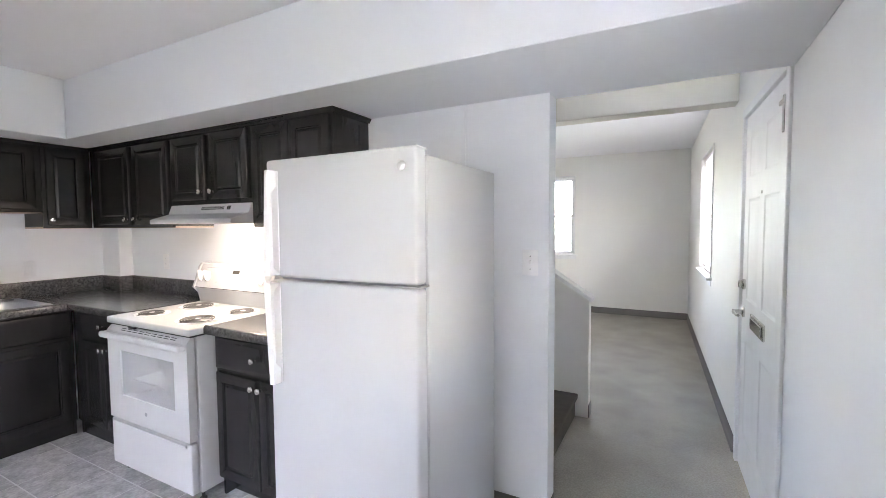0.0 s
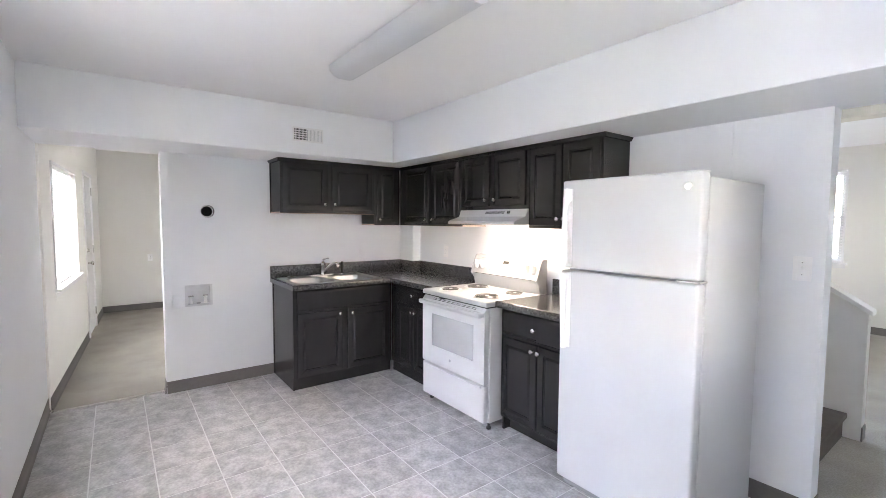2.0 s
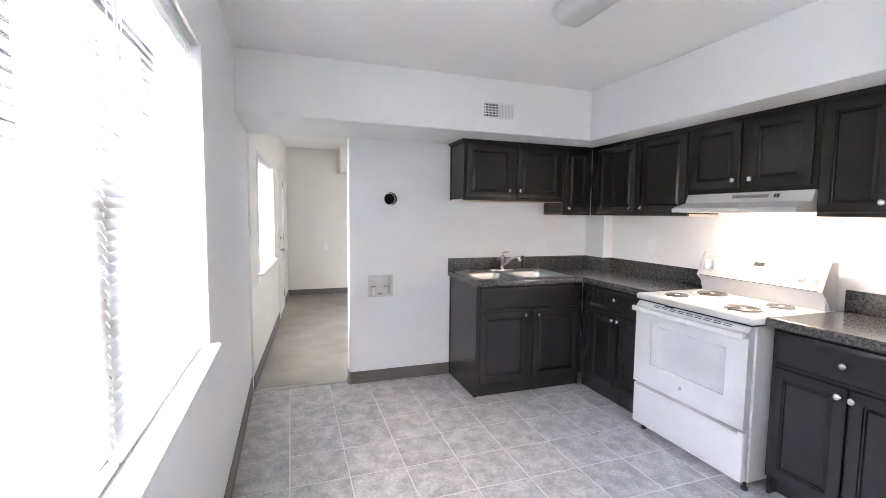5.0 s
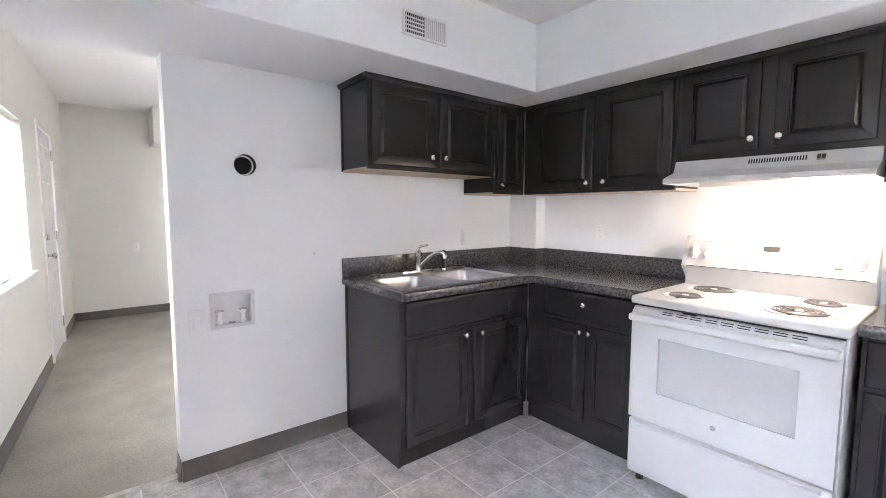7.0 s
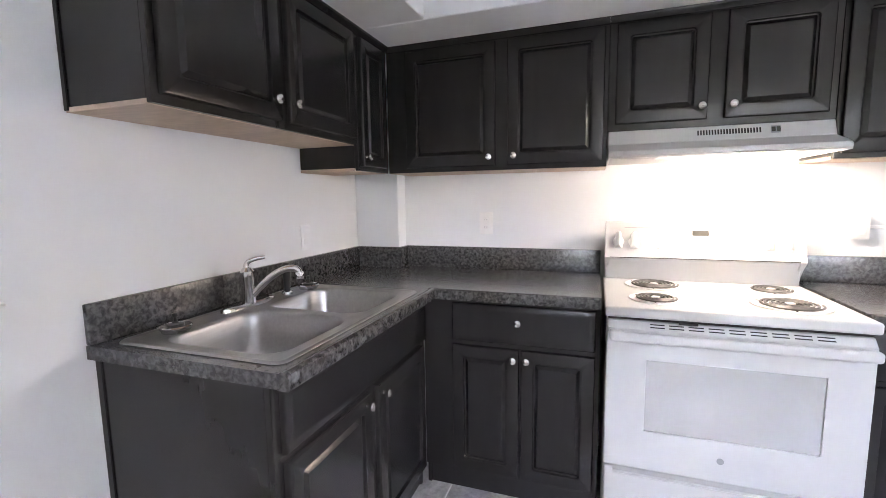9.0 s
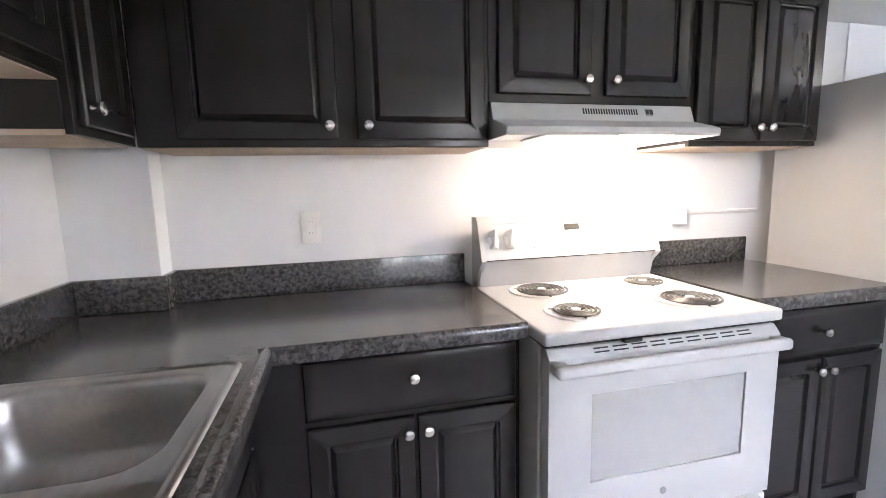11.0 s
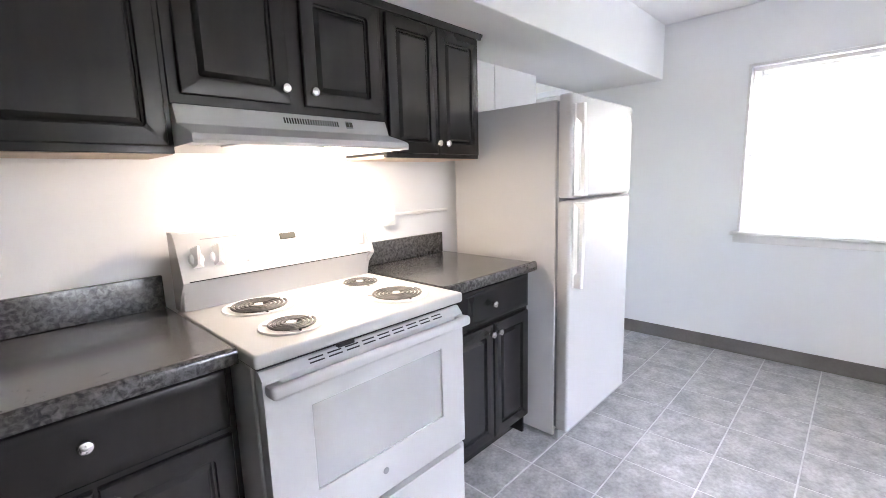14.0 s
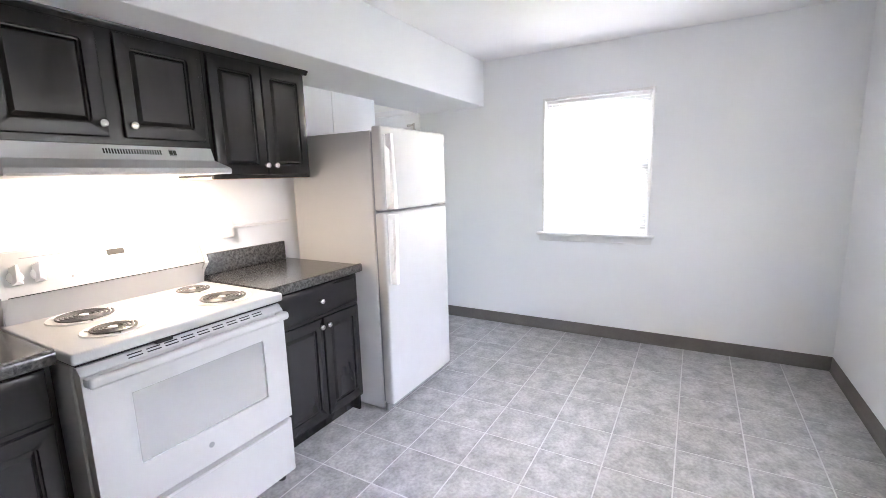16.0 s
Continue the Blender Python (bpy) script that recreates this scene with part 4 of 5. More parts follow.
part("lever", tube(curve([(-3.603, 1.19, TZ + 0.128), (-3.606, 1.190, TZ + 0.146), (-3.600, 1.198, TZ + 0.160), (-3.582, 1.216, TZ + 0.168), (-3.560, 1.236, TZ + 0.172)]), 0.010, 12, taper=0.65), CHROME, tap)
part("spout", tube(curve([(-3.595, 1.192, TZ + 0.030), (-3.565, 1.210, TZ + 0.066), (-3.528, 1.232, TZ + 0.104), (-3.492, 1.253, TZ + 0.126), (-3.462, 1.269, TZ + 0.129), (-3.449, 1.277, TZ + 0.118), (-3.446, 1.279, TZ + 0.108)]), 0.0125, 14), CHROME, tap)
part("aerator", lathe([(0.0150, 0.0), (0.0165, 0.004), (0.0165, 0.020), (0.0140, 0.026), (0.004, 0.028)], at(-3.446, 1.279, TZ + 0.090), 18), CHROME, tap)
spray = thing("sink_sprayer", at(-3.59, 1.40, 0.925), "black pull-out sprayer in a chrome ring on the sink", "sprayer")
part("ring", lathe([(0.024, 0), (0.023, 0.010), (0.015, 0.014), (0.012, 0.014)], at(-3.595, 1.39, TZ)), CHROME, spray)
part("handle", lathe([(0.012, 0.012), (0.013, 0.05), (0.017, 0.085), (0.019, 0.115), (0.012, 0.128), (0.003, 0.130)], at(-3.595, 1.39, TZ)), BLACK, spray)
for y in (0.872, 1.50):
    s = thing("sink_stopper", at(-3.575, y, 0.925), "chrome basket strainer with black knob resting on the sink rim", "sink strainer", "sink strainers")
    part("basket", lathe([(0.036, 0), (0.040, 0.008), (0.044, 0.012), (0.045, 0.017), (0.041, 0.020), (0.030, 0.017), (0.022, 0.016), (0.004, 0.016)], at(-3.575, y, TZ)), CHROME, s)
    part("grip", lathe([(0.024, 0.0155), (0.023, 0.024), (0.010, 0.027), (0.005, 0.032), (0.005, 0.042), (0.008, 0.046), (0.008, 0.054), (0.002, 0.057)], at(-3.575, y, TZ), 12), BLACK, s)


# ---- stove ----
SX0, SX1 = -2.384, -1.612
SC = (SX0 + SX1) / 2
stove = thing("stove", at(SC, 1.87), "white freestanding electric coil stove between the worktops", "stove")
CX0, CX1, CZ0, CZ1, CY1 = -2.275, -1.708, 0.440, 0.780, 2.06
bm = box(SX0 + 0.008, CX0, 1.605, 2.19, 0.055, 0.872, 0.003, 1)
box(CX1, SX1 - 0.008, 1.605, 2.19, 0.055, 0.872, 0.003, 1, bm=bm)
box(CX0, CX1, 1.606, 2.19, 0.055, CZ0, bm=bm)
box(CX0, CX1, 1.606, 2.19, CZ1, 0.872, bm=bm)
box(CX0, CX1, CY1, 2.19, CZ0, CZ1, bm=bm)
part("body", bm, ENAMEL, stove)
bm = slab([CX0 + 0.001, CX1 - 0.001], [CZ0 + 0.001, CZ1 - 0.001], lambda u, v: True, 0.0, 0.002, lambda u, v, w: Vector((u, CY1 - 0.003 + w, v)))
box(CX0 + 0.001, CX0 + 0.003, 1.61, CY1 - 0.004, CZ0 + 0.001, CZ1 - 0.001, bm=bm)
box(CX1 - 0.003, CX1 - 0.001, 1.61, CY1 - 0.004, CZ0 + 0.001, CZ1 - 0.001, bm=bm)
box(CX0 + 0.003, CX1 - 0.003, 1.61, CY1 - 0.004, CZ0 + 0.001, CZ0 + 0.003, bm=bm)
box(CX0 + 0.003, CX1 - 0.003, 1.61, CY1 - 0.004, CZ1 - 0.003, CZ1 - 0.001, bm=bm)
part("oven_lining", bm, CAVITY, stove, "pale grey oven lining")
bm = bmesh.new()
for k in range(15):
    x = CX0 + 0.030 + k * (CX1 - CX0 - 0.06) / 14
    tube([(x, 1.625, 0.548), (x, 1.98, 0.548)], 0.0052, 6, bm)
for y in (1.625, 1.98):
    tube([(CX0 + 0.006, y, 0.543), (CX1 - 0.006, y, 0.543)], 0.0038, 6, bm)
part("oven_rack", bm, WIRE, stove, "wire oven rack behind the glass, its glints put into the colour")
bm = box(SX0, SX1, 1.556, 2.165, 0.881, 0.918, 0.009, 3)
part("cooktop", bm, ENAMEL, stove)
# Black strip stands in for the shade in the gap under the cooktop.
part("gap_shade", box(SX0 + 0.012, SX1 - 0.012, 1.574, 2.1, 0.8715, 0.8805), BLACK, stove)
part("latch", box(-2.150, -2.094, 1.5530, 1.57, 0.8690, 0.8798, 0.002, 1), BLACK, stove, "black door latch")
# backguard: an upright, a ledge and a leaning control panel with raised ends
prof = [(0, 2.115, 0.915), (0, 2.105, 0.985), (0, 2.088, 1.015), (0, 2.078, 1.020), (0, 2.080, 1.032), (0, 2.130, 1.158), (0, 2.142, 1.176), (0, 2.165, 1.180), (0, 2.185, 1.172), (0, 2.185, 0.915)]
bm = extrude_profile(prof, (SX0 + 0.012, 0, 0), (SX1 - 0.012, 0, 0))
es = [e for e in bm.edges if abs(e.verts[0].co.x - e.verts[1].co.x) < 1e-5]
bmesh.ops.bevel(bm, geom=es, offset=0.004, segments=2, affect="EDGES")
guard = part("backguard", bm, ENAMEL, stove)
for xa in (SX0 + 0.006, SX1 - 0.024):
    pr = [(0, 2.150, 0.918), (0, 2.098, 0.990), (0, 2.076, 1.012), (0, 2.068, 1.022), (0, 2.118, 1.160), (0, 2.135, 1.182), (0, 2.188, 1.182), (0, 2.188, 0.918)]
    part("end_cap", extrude_profile(pr, (xa, 0, 0), (xa + 0.018, 0, 0)), ENAMEL, stove)
tilt = math.atan2(0.118, 0.048)
panel = Matrix.Translation((0, 2.104, 1.091)) @ Matrix.Rotation(tilt, 4, "X")
for x in (SX0 + 0.062, SX0 + 0.128, SX1 - 0.128, SX1 - 0.062):
    m = panel @ at(x, 0, 0.0)
    bm = lathe([(0.024, 0.0), (0.024, 0.003), (0.021, 0.007), (0.012, 0.010), (0.002, 0.011)], m, 24)
    base = [(-0.017, -0.030), (0.017, -0.030), (0.013, 0.036), (-0.013, 0.036)]
    ridge = [(-0.0045, -0.022, 0.018), (0.0045, -0.022, 0.018), (0.0035, 0.034, 0.050), (-0.0035, 0.034, 0.050)]
    lo = [bm.verts.new(m @ Vector((x_, y_, 0.004))) for x_, y_ in base]
    hi = [bm.verts.new(m @ Vector(q)) for q in ridge]
    for k in range(4):
        bm.faces.new((lo[k], lo[(k + 1) % 4], hi[(k + 1) % 4], hi[k]))
    bm.faces.new(hi)
    bm.faces.new(lo)
    part("control_knob", bm, PLASTIC, stove)
part("display", box(SC - 0.024, SC + 0.040, 0.032, 0.056, 0.0015, 0.004, 0.001, 1, m=panel), DISPLAY, stove, "small grey clock display")
part("ledge_seam", box(SX0 + 0.026, SX1 - 0.026, 2.0750, 2.090, 1.0212, 1.0242), DARK, stove)
for dx in (-0.15, 0.15):
    part("panel_rule", box(SC + dx - 0.149, SC + dx + 0.149, 0.066, 0.068, 0.0, 0.0022, m=panel), GREY, stove)
part("indicator", lathe([(0.004, 0.001), (0.004, 0.003), (0.001, 0.0035)], panel @ at(SC - 0.16, -0.03, 0), 10), GREY, stove)


def burner(x, y, r, parent):
    pan = part("drip_pan", lathe([(r + 0.016, 0.9195), (r + 0.014, 0.9235), (r + 0.006, 0.9225), (r - 0.004, 0.9185), (r * 0.5, 0.9178), (0.03, 0.9176), (0.002, 0.9176)], at(x, y, 0), 36, caps=False), DRIP, parent, "chrome drip pan")
    turns = 5.0 if r > 0.085 else 4.0
    n = int(turns * 26)
    pts = []
    for k in range(n + 1):
        f = k / n
        a = 2 * math.pi * turns * f
        rr = 0.022 + (r - 0.008 - 0.022) * f
        pts.append((x + rr * math.cos(a), y + rr * math.sin(a), 0.926))
    coil = part("coil", tube(pts, 0.0038, 8), COIL, pan, "dark spiral heating coil")
    bm = bmesh.new()
    for k in range(3):
        a = 2 * math.pi * k / 3 + 0.4
        tube([(x, y, 0.9195), (x + (r + 0.004) * math.cos(a), y + (r + 0.004) * math.sin(a), 0.9205)], 0.003, 6, bm)
    part("spider", bm, CHROME, pan)
    part("medallion", lathe([(0.015, 0.920), (0.015, 0.929), (0.003, 0.9295)], at(x, y, 0), 16), DRIP, pan)


burner(-2.182, 1.985, 0.100, stove)
burner(-2.205, 1.712, 0.078, stove)
burner(-1.762, 1.985, 0.078, stove)
burner(-1.788, 1.725, 0.100, stove)
# oven door with window, slots and handle
OX0, OX1, OZ0, OZ1, OY = SX0 + 0.012, SX1 - 0.012, 0.338, 0.8435, 1.552
win = (-2.245, -1.738, 0.480, 0.738)
dm = Matrix(((1, 0, 0, 0), (0, 0, -1, OY), (0, 1, 0, 0), (0, 0, 0, 1)))
bm = slab(sorted({OX0, OX1, win[0], win[1]}), sorted({OZ0, OZ1, win[2], win[3]}), lambda u, v: not (win[0] < u < win[1] and win[2] < v < win[3]), -0.042, 0.0, lambda u, v, w: dm @ Vector((u, v, w)))
es = [e for e in bm.edges if len(e.link_faces) == 2 and e.calc_face_angle(0) > 0.5 and all(abs(v.co.y - OY) < 1e-4 for v in e.verts)]
bmesh.ops.bevel(bm, geom=es, offset=0.006, segments=3, affect="EDGES")
odoor = part("oven_door", bm, ENAMEL, stove)
oven_glass = part("glass", box(win[0] - 0.004, win[1] + 0.004, OY + 0.006, OY + 0.010, win[2] - 0.004, win[3] + 0.004), OVEN_PANE, odoor, "tinted oven window")
oven_glass.visible_shadow = False
hz = 0.826
part("handle", box(OX0 + 0.004, OX1 - 0.004, OY - 0.048, OY - 0.022, hz - 0.017, hz + 0.017, 0.011, 4), ENAMEL, odoor)
for x in (OX0 + 0.024, OX1 - 0.024):
    part("handle_post", box(x - 0.020, x + 0.020, OY - 0.030, OY + 0.001, hz - 0.014, hz + 0.014, 0.005, 2), ENAMEL, odoor)
strip = part("vent_strip", extrude_profile([(0, OY + 0.0005, 0.8430), (0, OY + 0.0005, 0.8450), (0, OY + 0.020, 0.8670), (0, OY + 0.024, 0.8680), (0, OY + 0.0415, 0.8680), (0, OY + 0.0415, 0.8430)], (OX0 + 0.001, 0, 0), (OX1 - 0.001, 0, 0)), ENAMEL, odoor)
lean = Matrix.Translation((0, OY + 0.0103, 0.856)) @ Matrix.Rotation(math.atan2(0.022, 0.0195), 4, "X")
for k in range(9):
    x = OX0 + 0.135 + k * 0.0585
    for v in (-0.0052, 0.0058):
        part("vent_slot", box(x, x + 0.045, v - 0.0021, v + 0.0021, -0.003, 0.0006, m=lean), BLACK, strip)
part("badge", lathe([(0.011, 0.0), (0.011, 0.0015), (0.002, 0.0018)], dm @ at(SC - 0.01, 0.412, 0), 16), GREY, odoor)
bm = box(OX0, OX1, OY + 0.004, OY + 0.045, 0.062, 0.326, 0.007, 3)
drawer = part("storage_drawer", bm, ENAMEL, stove)
part("drawer_lip", extrude_profile([(0, OY + 0.008, 0.300), (0, OY - 0.006, 0.312), (0, OY - 0.008, 0.322), (0, OY + 0.008, 0.326)], (OX0 + 0.03, 0, 0), (OX1 - 0.03, 0, 0)), ENAMEL, drawer)
for x in (SX0 + 0.04, SX1 - 0.04):
    for y in (1.63, 2.15):
        part("foot", lathe([(0.018, 0.0), (0.018, 0.012), (0.009, 0.014), (0.009, 0.058)], at(x, y, 0), 12), BLACK, stove)


# ---- range hood ----
hood = thing("range_hood", at(SC, 1.98, 1.44), "white under-cabinet range hood with its light on", "range hood")
HX0, HX1 = -2.379, -1.618
outer = [(0, Y_STOVE - 0.002, 1.564), (0, 1.952, 1.564), (0, 1.930, 1.508), (0, 1.838, 1.480), (0, 1.818, 1.472), (0, 1.813, 1.455), (0, 1.821, 1.446), (0, 1.829, 1.450), (0, 1.829, 1.466), (0, 1.93, 1.495), (0, 1.955, 1.552), (0, Y_STOVE - 0.012, 1.552), (0, Y_STOVE - 0.012, 1.446), (0, Y_STOVE - 0.002, 1.446)]
part("canopy", extrude_profile(outer, (HX0, 0, 0), (HX1, 0, 0)), ENAMEL, hood)
side = [(0, Y_STOVE - 0.003, 1.563), (0, 1.953, 1.563), (0, 1.931, 1.507), (0, 1.839, 1.479), (0, 1.815, 1.468), (0, 1.817, 1.447), (0, Y_STOVE - 0.003, 1.445)]
for xa in (HX0 - 0.002, HX1 - 0.004):
    part("side_cheek", extrude_profile(side, (xa, 0, 0), (xa + 0.006, 0, 0)), ENAMEL, hood)
slope = Matrix.Translation((0, 1.9425, 1.538)) @ Matrix.Rotation(math.atan2(0.056, 0.022), 4, "X")
for k in range(22):
    x = SC - 0.055 + k * 0.0098
    part("louvre", box(x - 0.0028, x + 0.0028, -0.009, 0.012, -0.002, 0.0012, m=slope), DARK, hood)
part("switch_panel", box(HX1 - 0.195, HX1 - 0.165, -0.014, 0.016, 0.0, 0.0025, 0.001, 1, m=slope), GREY, hood)
for x in (HX1 - 0.188, HX1 - 0.172):
    part("rocker", box(x - 0.006, x + 0.006, -0.008, 0.010, 0.002, 0.0055, 0.001, 1, m=slope), DISPLAY, hood)
part("filter", box(HX0 + 0.20, HX1 - 0.30, 1.86, 2.18, 1.462, 1.470, 0.002, 1), STEEL, hood, "aluminium mesh grease filter")
part("inner_plate", box(HX0 + 0.01, HX1 - 0.01, 1.842, 2.215, 1.4725, 1.480), ENAMEL, hood)
lens = part("lamp_lens", box(SC + 0.10, SC + 0.26, 1.87, 1.97, 1.452, 1.470, 0.006, 2), BULB, hood, "glowing warm lamp lens")
lamp_data = bpy.data.lights.new("hood_lamp", "POINT")
lamp_data.shadow_soft_size, lamp_data.energy, lamp_data.color = 0.055, 0.145, (1.0, 0.885, 0.765)
hood_lamp = new("hood_lamp", lamp_data)
hood_lamp.location = (SC + 0.12, 1.930, 1.430)


# ---- refrigerator ----
RX0, RX1 = -0.943, -0.237
fridge = thing("refrigerator", at((RX0 + RX1) / 2, 1.85), "tall white top-freezer refrigerator beside the partition", "refrigerator")
part("cabinet", box(RX0 + 0.002, RX1 - 0.002, 1.560, 2.185, 0.02, 1.668, 0.006, 2), TEXTURED, fridge)
part("gasket", box(RX0 + 0.012, RX1 - 0.012, 1.546, 1.562, 0.07, 1.66), SEAL, fridge)
fz = part("freezer_door", box(RX0, RX1, 1.483, 1.548, 1.226, 1.690, 0.014, 4), TEXTURED, fridge)
fd = part("fridge_door", box(RX0, RX1, 1.483, 1.548, 0.062, 1.212, 0.014, 4), TEXTURED, fridge)


def fridge_handle(z_far, z_gap, parent):
    """A tall pull: a block at the far end, a straight blade leaning out, and a wide foot at the gap between the doors."""
    x = RX0 + 0.050
    bm = bmesh.new()
    n, rings = 14, []
    for k in range(n + 1):
        f = k / n
        z = z_far + (z_gap - z_far) * f
        out, half = 0.042 + 0.012 * f, 0.012 + 0.007 * f
        thick = 0.041 if f < 0.15 else 0.012 + 0.010 * f
        ya, yb = 1.483 - out, 1.483 - out + thick
        if f > 0.93:
            yb = 1.4835
        rings.append([bm.verts.new((x + sx * half * q, y, z)) for sx, y, q in ((-1, yb, 1), (-1, ya + 0.004, 1), (-1, ya, 0.6), (1, ya, 0.6), (1, ya + 0.004, 1), (1, yb, 1))])
    for a, b in zip(rings, rings[1:]):
        for k in range(6):
            bm.faces.new((a[k], a[(k + 1) % 6], b[(k + 1) % 6], b[k]))
    bm.faces.new(rings[0])
    bm.faces.new(rings[-1])
    h = part("handle", bm, PLASTIC, parent, "long white plastic handle", smooth=40)
    part("handle_plate", box(x - 0.024, x + 0.020, 1.4785, 1.4840, min(z_far, z_gap), max(z_far, z_gap), 0.002, 1), PLASTIC, h)


fridge_handle(1.645, 1.236, fz)
fridge_handle(0.800, 1.204, fd)
part("badge", lathe([(0.017, 0), (0.017, 0.002), (0.013, 0.003), (0.002, 0.0032)], Matrix.Translation((-0.296, 1.4835, 1.627)) @ Matrix.Rotation(radians(90), 4, "X"), 24), NICKEL, fz, "small round metal badge")
part("hinge_cover", box(RX1 - 0.075, RX1 - 0.012, 1.505, 1.575, 1.687, 1.6935, 0.002, 2), PLASTIC, fridge)
part("middle_hinge", box(RX1 - 0.10, RX1 + 0.002, 1.490, 1.560, 1.2145, 1.2235, 0.002, 1), NICKEL, fridge, "steel middle hinge")
part("kick_grille", box(RX0 + 0.01, RX1 - 0.01, 1.535, 1.556, 0.008, 0.058, 0.003, 1), GREY, fridge)
for x in (RX0 + 0.06, RX1 - 0.06):
    for y in (1.60, 2.14):
        part("foot", lathe([(0.016, 0), (0.016, 0.02), (0.010, 0.022)], at(x, y, 0), 10), BLACK, fridge)


# ---- fittings on walls and ceiling ----
def plate(name, m, w, h, kind, label, category, cover=PLASTIC):
    """A wall plate with its fittings; m has local x across, y up, z out of the wall."""
    p = thing(name, m, label, category)
    part("cover", box(-w / 2, w / 2, -h / 2, h / 2, 0.0005, 0.006, 0.003, 2), cover, p, local=True)
    if kind == "outlet":
        for s in (-0.022, 0.022):
            r = part("receptacle", box(-0.0165, 0.0165, s - 0.0135, s + 0.0135, 0.004, 0.008, 0.003, 2), PLASTIC, p, local=True)
            for x in (-0.0065, 0.0065):
                part("slot", box(x - 0.0011, x + 0.0011, s - 0.002, s + 0.006, 0.0078, 0.0085), DARK, r, local=True)
            part("slot", box(-0.002, 0.002, s - 0.010, s - 0.006, 0.0078, 0.0085), DARK, r, local=True)
        part("screw", lathe([(0.003, 0.005), (0.003, 0.007), (0.0005, 0.0072)], at(0, 0, 0), 8), NICKEL, p, local=True)
    elif kind == "decora":
        r = part("receptacle", box(-0.0165, 0.0165, -0.0335, 0.0335, 0.004, 0.0085, 0.002, 1), cover, p, local=True)
        for s in (-0.020, 0.020):
            for x in (-0.0055, 0.0055):
                part("slot", box(x - 0.0010, x + 0.0010, s - 0.003, s + 0.004, 0.0083, 0.009), GREY if cover is PLASTIC else cover, r, local=True)
        part("test_button", box(-0.006, 0.006, -0.004, 0.004, 0.0083, 0.0098, 0.001, 1), cover, r, local=True)
    elif kind == "switch":
        part("toggle", box(-0.005, 0.005, -0.004, 0.012, 0.004, 0.018, 0.002, 1), PLASTIC, p, local=True)
        for s in (-0.03, 0.03):
            part("screw", lathe([(0.003, 0.005), (0.003, 0.007), (0.0005, 0.0072)], at(0, s, 0), 8), NICKEL, p, local=True)
    elif kind == "rocker":
        part("rocker", box(-0.0165, 0.0165, -0.033, 0.033, 0.004, 0.009, 0.002, 1), PLASTIC, p, local=True)
    return p


F_ST = face_pose("stove", Y_STOVE)
F_SK = face_pose("sink", X_SINK)
plate("outlet", F_ST @ at(-2.978, 1.162, 0), 0.072, 0.118, "decora", "white double wall outlet above the splashback", "outlet")
box_o = thing("surface_outlet", F_ST @ at(-1.392, 1.158, 0), "white surface-mounted outlet box fed by a raceway", "outlet")
part("box", box(-0.030, 0.030, -0.050, 0.050, 0.0005, 0.034, 0.004, 2), PLASTIC, box_o, local=True)
part("rocker", box(-0.015, 0.015, -0.033, 0.033, 0.033, 0.037, 0.002, 1), PLASTIC, box_o, local=True)
solo("raceway", box(-1.361, -0.95, Y_STOVE - 0.012, Y_STOVE - 0.0005, 1.150, 1.166, 0.003, 1), PLASTIC, "thin white cable raceway along the stove wall", "cable raceway")
plate("outlet", F_SK @ at(1.675, 1.125, 0), 0.070, 0.115, "decora", "white double wall outlet behind the sink", "outlet", PAINT)
plate("outlet", F_SK @ at(-0.048, 0.775, 0), 0.070, 0.115, "decora", "white wall outlet beside the washer box", "outlet", PAINT)
plate("outlet", face_pose("sink", -8.0) @ at(0.0, 0.845, 0), 0.070, 0.115, "outlet", "white wall outlet low on the far wall of the next room", "outlet")
plate("light_switch", F_ST @ at(-0.085, 1.250, 0), 0.075, 0.120, "switch", "white toggle light switch on the partition", "light switch")

wb = thing("washer_box", at(X_SINK, (WASHER[0] + WASHER[1]) / 2, WASHER[2]), "recessed white plastic washer supply box with two valves", "washer box")
y0, y1, z0, z1 = WASHER
bm = slab([y0 - 0.012, y0 + 0.006, y1 - 0.006, y1 + 0.012], [z0 - 0.012, z0 + 0.006, z1 - 0.006, z1 + 0.012], lambda u, v: not (y0 + 0.006 < u < y1 - 0.006 and z0 + 0.006 < v < z1 - 0.006), 0.0005, 0.006, lambda u, v, w: Vector((X_SINK + w, u, v)))
part("flange", bm, SUPPLY, wb)
bm = box(X_SINK - 0.045, X_SINK - 0.040, y0 + 0.001, y1 - 0.001, z0 + 0.001, z1 - 0.001)
box(X_SINK - 0.040, X_SINK, y0 + 0.001, y0 + 0.005, z0 + 0.001, z1 - 0.001, bm=bm)
box(X_SINK - 0.040, X_SINK, y1 - 0.005, y1 - 0.001, z0 + 0.001, z1 - 0.001, bm=bm)
box(X_SINK - 0.040, X_SINK, y0 + 0.005, y1 - 0.005, z0 + 0.001, z0 + 0.005, bm=bm)
box(X_SINK - 0.040, X_SINK, y0 + 0.005, y1 - 0.005, z1 - 0.005, z1 - 0.001, bm=bm)
part("recess", bm, SUPPLY, wb)
for y in (y0 + 0.035, y1 - 0.040):
    v = part("valve", lathe([(0.014, 0.0), (0.014, 0.018), (0.010, 0.022), (0.010, 0.050), (0.016, 0.052), (0.016, 0.062), (0.006, 0.066)], at(X_SINK - 0.022, y, z0 + 0.006), 14), PLASTIC, wb, "white supply valve")
    part("handle", box(X_SINK - 0.028, X_SINK - 0.010, y - 0.020, y + 0.020, z0 + 0.070, z0 + 0.078, 0.003, 2), NICKEL, v)
